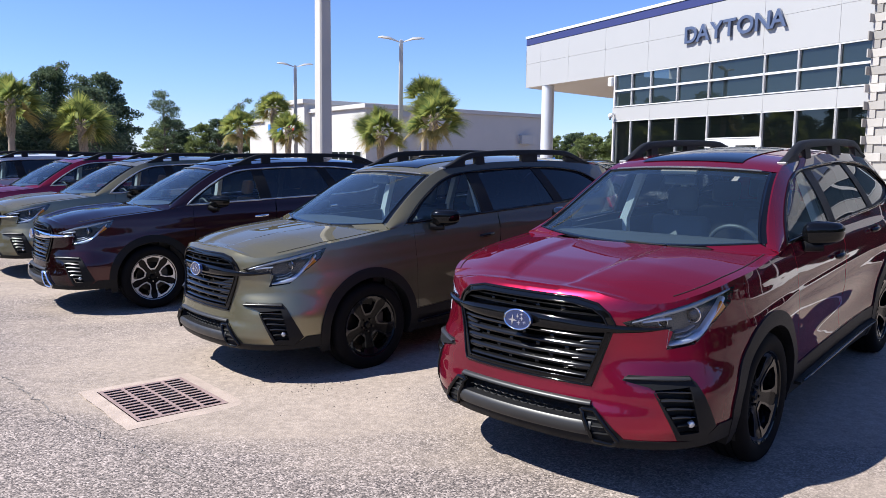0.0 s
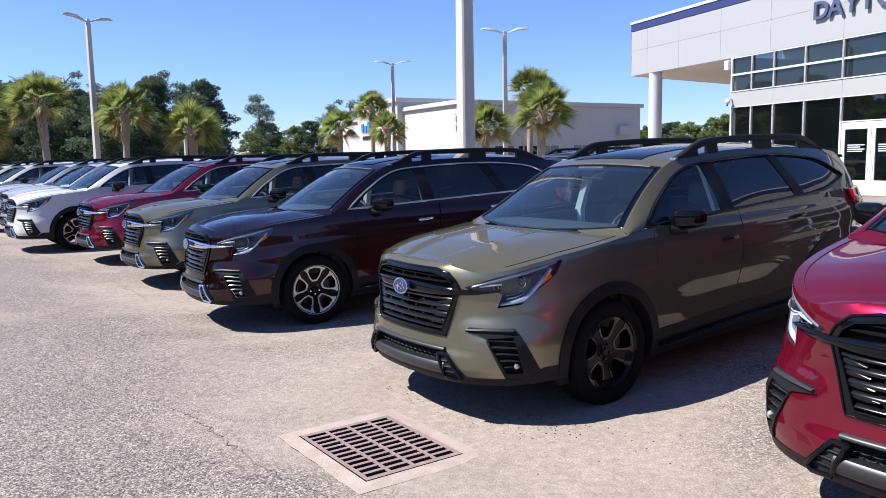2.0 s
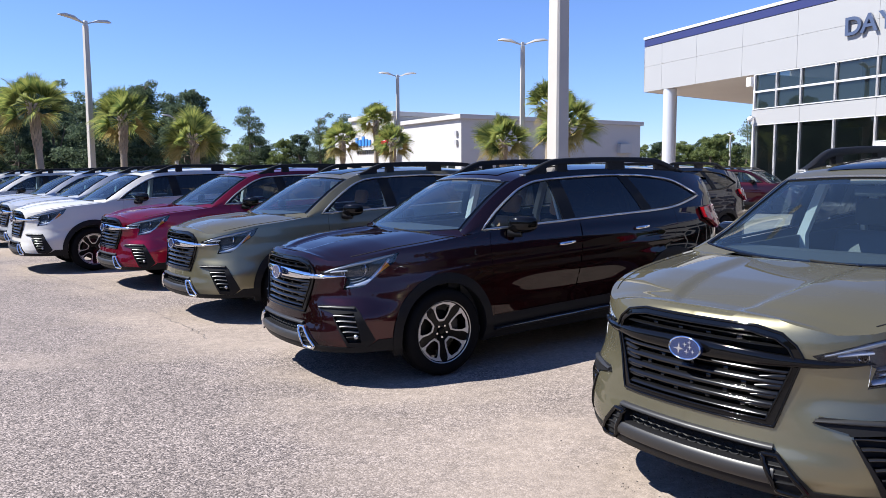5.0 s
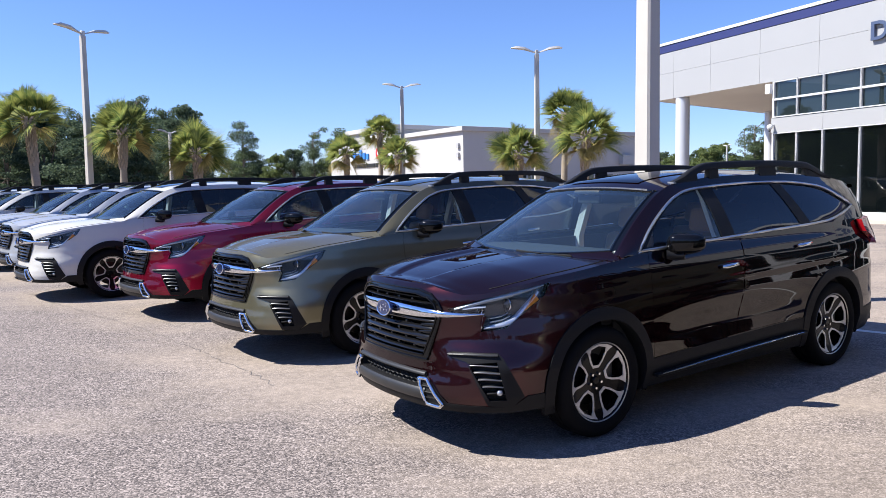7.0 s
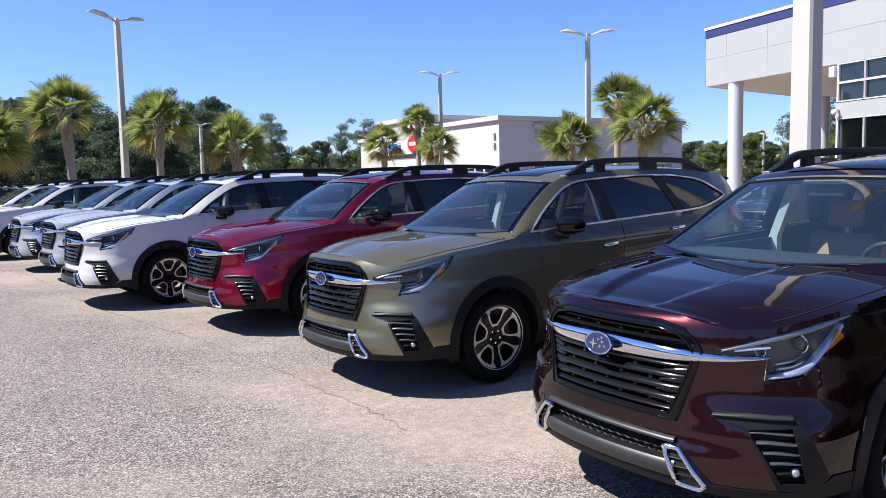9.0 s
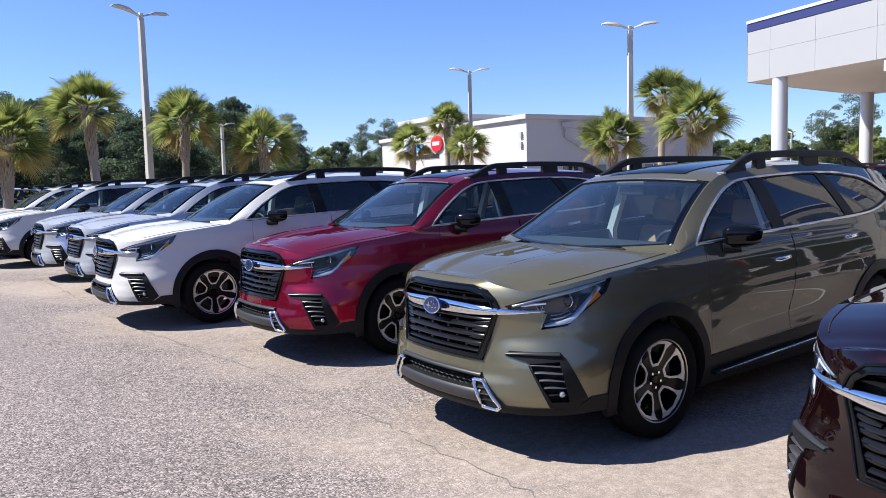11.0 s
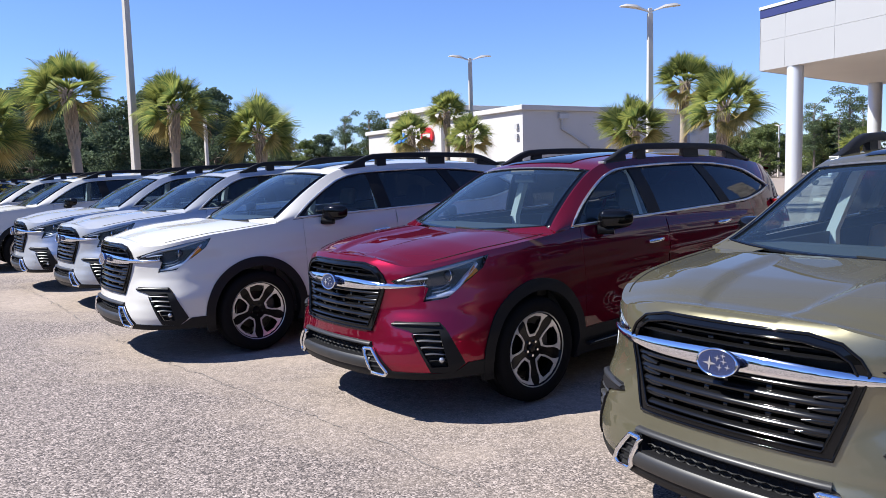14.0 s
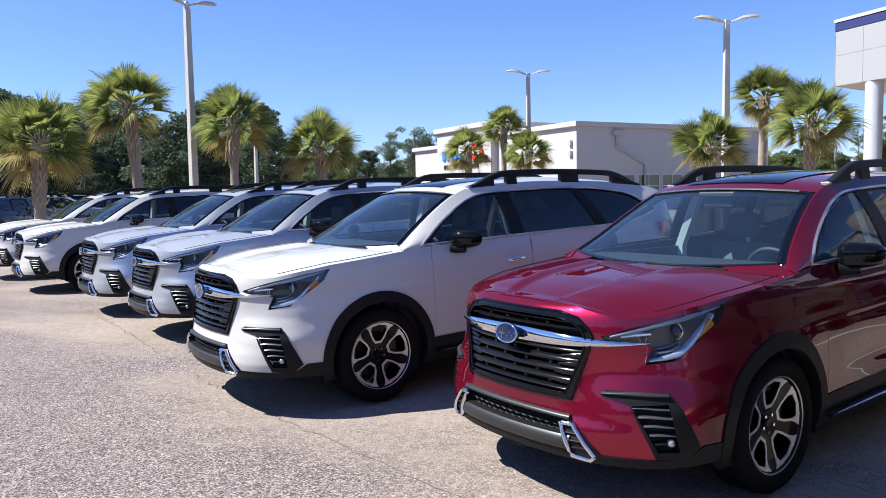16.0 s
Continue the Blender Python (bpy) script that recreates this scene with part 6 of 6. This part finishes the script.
# ---- palms ----
def frond_mesh(name, seed, size, old):
    """A ball of fan leaves on stalks; old: the few yellow ones low down."""
    rnd = random.Random(seed)
    v, f = [], []
    count = 6 if old else 36
    for k in range(count):
        az = k * 2.39996 + rnd.uniform(-.3, .3)
        el = rnd.uniform(-48, -15) if old else -22 + 104 * ((k + .5) / count) ** .95 + rnd.uniform(-9, 9)
        el = radians(el)
        d = Vector((math.cos(az) * math.cos(el), math.sin(az) * math.cos(el), math.sin(el)))
        stalk = size * rnd.uniform(.38, .52)
        side = d.cross(Vector((0, 0, 1))).normalized()
        side = (Matrix.Rotation(rnd.uniform(-1.0, 1.0), 3, d) @ side).normalized()
        up = side.cross(d).normalized()
        if up.z < 0:
            up, side = -up, -side
        base = Vector((0, 0, -.12))
        hub = base + d * stalk + Vector((0, 0, -.03 * size))
        n = len(v)                          # the stalk
        for p, w in ((base, .018), (hub, .010)):
            v += [p + side * w, p - side * w, p + up * w * .8]
        f += [(n, n + 1, n + 4, n + 3), (n + 1, n + 2, n + 5, n + 4), (n + 2, n, n + 3, n + 5)]
        span = rnd.uniform(1.05, 1.5)
        length = size * rnd.uniform(.52, .70)
        cup = rnd.uniform(.2, .6)
        droop = rnd.uniform(.15, .55) if not old else rnd.uniform(.3, .7)
        blades = 32
        for b in range(blades):
            t = (b / (blades - 1) * 2 - 1) * span
            ln = length * (1 - .30 * abs(t) / 1.6) * rnd.uniform(.86, 1.06)
            way = (d * math.cos(t) + side * math.sin(t) + up * cup * abs(math.sin(t))).normalized()
            wside = way.cross(up).normalized()
            n = len(v)
            for q, w in ((0, .006), (.4, .0135), (.72, .0095), (1.0, .0008)):
                p = hub + way * ln * q + Vector((0, 0, -droop * ln * q ** 3 * .6))
                v += [p + wside * w * size, p - wside * w * size]
            f += [(n, n + 1, n + 3, n + 2), (n + 2, n + 3, n + 5, n + 4), (n + 4, n + 5, n + 7, n + 6)]
    me = bpy.data.meshes.new(name)
    me.from_pydata([tuple(c) for c in v], [], f)
    me.materials.append(FROND_OLD if old else FROND)
    return me


CROWNS = [(frond_mesh("crown", 20 + k, 1.0, False), frond_mesh("old_fronds", 40 + k, .95, True)) for k in range(4)]


def palm(x, y, crown_z, radius, k, lean=(0, 0), jacket=1.0):
    z = float(ground_z(x, y))
    rnd = random.Random(100 + k)
    thing = empty("sabal_palm", "sabal palm with fan leaves and a rough grey-brown trunk", "palm tree", group="palms round the car park")
    thing.matrix_basis = pose(x, y, z - .05)
    h = crown_z - z
    line = [(lean[0] * (t ** 1.5), lean[1] * (t ** 1.5), h * t) for t in np.linspace(0, 1, 14)]
    bm = tube(bmesh.new(), line, [.128 * (1.25 - .30 * t) for t in np.linspace(0, 1, 14)], 14)
    part("trunk", bm, BARK, thing, smooth=60)
    bm = bmesh.new()                        # stubs of cut leaf stalks, crossed like basketwork
    z0 = h - jacket * 1.5
    for r in range(int(jacket * 11)):
        t = (z0 + r * .14) / h
        cx, cy = lean[0] * t ** 1.5, lean[1] * t ** 1.5
        for c in range(7):
            a = c * 6.283 / 7 + r * .449 + rnd.uniform(-.1, .1)
            rr = .115 + rnd.uniform(-.015, .02)
            for sg in (-1, 1):
                p0 = Vector((cx + rr * math.cos(a), cy + rr * math.sin(a), z0 + r * .14))
                p1 = Vector((cx + (rr + .05 + .05 * r / 11) * math.cos(a + sg * .35), cy + (rr + .05 + .05 * r / 11) * math.sin(a + sg * .35), z0 + r * .14 + rnd.uniform(.2, .32)))
                tube(bm, [tuple(p0), tuple(p1)], [.036, .022], 4)
    part("trunk_jacket", bm, BOOT, thing, "criss-cross stubs of old leaf stalks")
    for me, nm in zip(CROWNS[k % 4], ("crown", "old_fronds")):
        o = new(nm, me)
        o.parent = thing
        o.matrix_basis = Matrix.Translation((lean[0], lean[1], h + .1)) @ pose(0, 0, 0, rnd.uniform(-6, 6), rnd.uniform(-6, 6), rnd.uniform(0, 360)) @ Matrix.Scale(radius * rnd.uniform(.98, 1.06), 4)
    return thing


palm(-21.9, 27.3, 3.3, 1.5, 0, (.1, .1), 1.2)
palm(-20.0, 29.1, 4.35, 1.5, 1, (-.35, .1), 1.1)
palm(-18.95, 33.0, 4.15, 1.5, 2, (.05, 0), 1.0)
palm(-16.15, 34.0, 3.35, 1.45, 3, (-.2, 0), 1.1)
palm(-12.72, 46.4, 3.75, 1.4, 0, (0, 0), .9)
palm(-11.1, 48.4, 5.0, 1.35, 1, (0, 0), .8)
palm(-9.8, 46.5, 3.6, 1.35, 2, (.05, 0), 1.0)
palm(-3.1, 36.6, 3.2, 1.4, 3, (0, 0), .9)
palm(-1.1, 38.0, 4.95, 1.4, 1, (.1, 0), .9)
palm(-.56, 34.5, 3.75, 1.6, 2, (.1, 0), 1.2)
palm(-31.0, 30.5, 3.6, 1.5, 3, (.0, 0), 1.2)
palm(22.0, 79.0, 3.3, 1.6, 0, (.2, 0), 1.2)
palm(23.2, 79.6, 3.8, 1.5, 2, (0, 0), 1.2)


# ---- woods ----
def clumps_mesh(name, seed, clumps, leaf_size, per, material):
    """Leaves strewn through the given clumps (centre, radii), thick at their rims."""
    rng = np.random.default_rng(seed)
    vs, fs = [], []
    n = 0
    for (cx, cy, cz), (rx, ry, rz) in clumps:
        m = int(per * rx * ry * rz / max(rx * ry * rz, 1e-6) * (rx * rz) ** .8)
        d = rng.normal(size=(m, 3))
        d /= np.linalg.norm(d, axis=1)[:, None]
        rad = rng.uniform(.25, 1.3, (m, 1)) ** .7
        c = np.array([cx, cy, cz]) + d * rad * (rx, ry, rz)
        a, b = rng.normal(size=(m, 3)), rng.normal(size=(m, 3))
        a /= np.linalg.norm(a, axis=1)[:, None]
        b -= a * (a * b).sum(1)[:, None]
        b /= np.linalg.norm(b, axis=1)[:, None]
        sz = leaf_size * rng.uniform(.6, 1.3, (m, 1))
        vs.append(np.stack([c + a * sz, c + b * sz * .6, c - a * sz, c - b * sz * .6], 1).reshape(-1, 3))
        fs.append(np.arange(n, n + 4 * m).reshape(-1, 4))
        n += 4 * m
    me = bpy.data.meshes.new(name)
    me.from_pydata(np.vstack(vs).tolist(), [], np.vstack(fs).tolist())
    me.materials.append(material)
    return me


def trunk_mesh(name, h, r, limbs, seed):
    rnd = random.Random(seed)
    bm = bmesh.new()
    sway = [(rnd.uniform(-.12, .12) * t * 2, rnd.uniform(-.12, .12) * t * 2, h * t) for t in np.linspace(0, 1, 7)]
    tube(bm, sway, [r * (1 - .75 * t) for t in np.linspace(0, 1, 7)], 8)
    for (x, y, z), t in limbs:
        z0 = h * t
        tube(bm, [(0, 0, z0), (x * .5, y * .5, (z0 + z) / 2 + .2), (x, y, z)], [r * .4, r * .28, r * .1], 5)
    me = bpy.data.meshes.new(name)
    bm.to_mesh(me)
    bm.free()
    me.materials.append(TRUNK)
    return me


def broad_kind(seed, material, leaf_size=.14, per=400):
    """A loose crown of many uneven clumps on a forked trunk."""
    rnd = random.Random(seed)
    cl, limbs = [], []
    top = rnd.uniform(9.0, 11.5)
    for k in range(84):
        z = 1.0 + (top - 1.0) * rnd.random() ** .85
        a, r = rnd.uniform(0, 6.28), 3.5 * math.sqrt(rnd.random()) * (1 - .75 * max(0, (z - 4) / (top - 3.5))) + .1
        c = (r * math.cos(a), r * math.sin(a), z)
        q = rnd.uniform(.30, .90) * (1.25 - .5 * z / top)
        cl.append((c, (q * rnd.uniform(.9, 1.4), q * rnd.uniform(.9, 1.4), q * rnd.uniform(.6, 1.1))))
        if k % 7 == 0:
            limbs.append((c, rnd.uniform(.3, .7)))
    return clumps_mesh("crown", seed, cl, leaf_size, per, material), trunk_mesh("trunk", 8.0, .28, limbs, seed)


def pine_kind(seed):
    rnd = random.Random(seed)
    cl, limbs = [], []
    for k in range(24):
        z = rnd.uniform(4.2, 11.5)
        a, r = rnd.uniform(0, 6.28), rnd.uniform(.2, 2.0) * (1.1 - .08 * abs(z - 8.5))
        c = (r * math.cos(a), r * math.sin(a), z)
        q = rnd.uniform(.45, .95)
        cl.append((c, (q * 1.2, q * 1.2, q * .7)))
        limbs.append((c, min(.95, (z - .6) / 11.0)))
    return clumps_mesh("crown", seed, cl, .10, 600, NEEDLES), trunk_mesh("trunk", 11.0, .2, limbs, seed)


def slim_kind(seed):
    """A young pine: a bare thin stem with a few open tufts towards its top."""
    rnd = random.Random(seed)
    cl, limbs = [], []
    for k in range(17):
        z = 5.6 + 5.6 * (k / 16) ** .8
        a, r = k * 2.4 + rnd.uniform(-.4, .4), rnd.uniform(.5, 1.25) * (1.15 - .07 * (z - 5.6))
        c = (r * math.cos(a), r * math.sin(a), z)
        q = rnd.uniform(.22, .42)
        cl.append((c, (q * 1.3, q * 1.3, q * .6)))
        limbs.append((c, (z - .3) / 11.3))
    return clumps_mesh("crown", seed, cl, .09, 420, NEEDLES), trunk_mesh("trunk", 11.2, .11, limbs, seed)


BROAD = [broad_kind(k, LEAVES) for k in (1, 2, 3, 4)]
COARSE = [broad_kind(k, LEAVES, .45, 40) for k in (21, 22, 23)]
BRIGHT = [broad_kind(k, SUNNY) for k in (11, 12, 13)]
PINES = [pine_kind(k) for k in (5, 6, 7)]
SLIM = [slim_kind(k) for k in (51, 52)]


def tree(kind, x, y, size, turn, label, category="tree", wide=1.0):
    t = empty("oak_tree" if kind not in PINES + SLIM else "pine_tree", label, category, group="woods round the car park")
    t.matrix_basis = pose(x, y, 0, 0, 0, turn)
    for nm, me in zip(("crown", "trunk"), kind):
        o = new(nm, me)
        o.parent = t
        o.matrix_basis = Matrix.Diagonal((size * wide, size * wide, size, 1))


def polar(az, dist):
    """A place by its bearing (degrees left of straight ahead) and distance from the middle of the walk."""
    return -3.5 - dist * math.sin(radians(az)), 4.5 + dist * math.cos(radians(az))


rnd = random.Random(77)
for k in range(46):                         # the dark wood behind the palms
    az = 23.4 + 43.1 * (k / 45) + rnd.uniform(-.8, .8)
    d = rnd.uniform(74, 104)
    tree(BROAD[k % 4], *polar(az, d), rnd.uniform(.80, 1.15) * d / 92, rnd.uniform(0, 360), "dark leafy tree in the wood beyond the car park", wide=1.15)
for k in range(16):                         # its low front
    az = 23.8 + 42.2 * (k / 15) + rnd.uniform(-1, 1)
    tree(BROAD[(k + 1) % 4], *polar(az, rnd.uniform(64, 72)), rnd.uniform(.55, .8), rnd.uniform(0, 360), "lower dark tree at the edge of the wood", wide=1.15)
for az, d, s in ((27.0, 96, 1.12), (25.2, 99, 1.05), (30.5, 98, 1.0), (33, 95, 1.08), (13.0, 100, .80), (14.6, 104, .86), (12.0, 108, .84), (11.0, 112, .80), (38, 96, 1.05), (44, 94, 1.0), (-17.5, 104, .82), (-19.6, 106, .92), (-24.0, 108, .8)):
    tree(PINES[int(d) % 3], *polar(az, d), s, d * 31 % 360, "tall slender pine with a flat clumped crown", "pine tree")
tree(PINES[1], -34.2, 90.1, .82, 40, "tall slender pine that stands clear of the wood", "pine tree", wide=1.05)
for k, (x, y, sz) in enumerate(((28.9, 112.0, .82), (32.0, 113.0, .80), (27.2, 95.0, .70), (29.4, 94.5, .68))):
    tree(SLIM[k % 2], x, y, sz, 70 * k, "thin young pine with an open crown", "pine tree")
for k in range(12):                         # lower trees between the wood and the white building
    az = 20.5 - 12 * (k / 11)
    tree((BRIGHT if k % 3 == 0 else BROAD)[k % 3], *polar(az, rnd.uniform(104, 118)), rnd.uniform(.5, .66), rnd.uniform(0, 360), "leafy tree far behind the white building", wide=1.3)
for k in range(64):                         # the sunny wood behind the showroom canopy
    az = 4 - 46 * (k / 63) + rnd.uniform(-.6, .6)
    tree(BRIGHT[k % 3] if k % 4 else BROAD[k % 4], *polar(az, rnd.uniform(106, 132)), rnd.uniform(.5, .78), rnd.uniform(0, 360), "sunlit tree behind the showroom", wide=1.25)
for k in range(60):                         # woods on the near side, mirrored in glass and paint
    az = 70 + 245 * (k / 59)
    tree(COARSE[k % 3], *polar(az, rnd.uniform(58, 76)), rnd.uniform(.85, 1.15), rnd.uniform(0, 360), "dark leafy tree beyond the near side of the car park", wide=1.7)

# yellowing shrubs among the palms
def shrub(x, y, r, k):
    me = clumps_mesh("crown", 300 + k, [((0, 0, r * .7), (r, r, r * .8)), ((r * .6, .2, r * .5), (r * .7, r * .7, r * .5)), ((-r * .6, -.2, r * .55), (r * .7, r * .6, r * .55))], .09, 260, SHRUB)
    t = empty("shrub", "yellow-green shrub between the palms", "shrub", group="shrubs")
    t.matrix_basis = pose(x, y, float(ground_z(x, y)))
    o = new("crown", me)
    o.parent = t


for k, (x, y, r) in enumerate(((-17.6, 34.6, 1.2), (-17.0, 36.0, 1.0), (-26.0, 33.0, 1.2), (-18.4, 37.0, 1.3))):
    shrub(x, y, r, k)
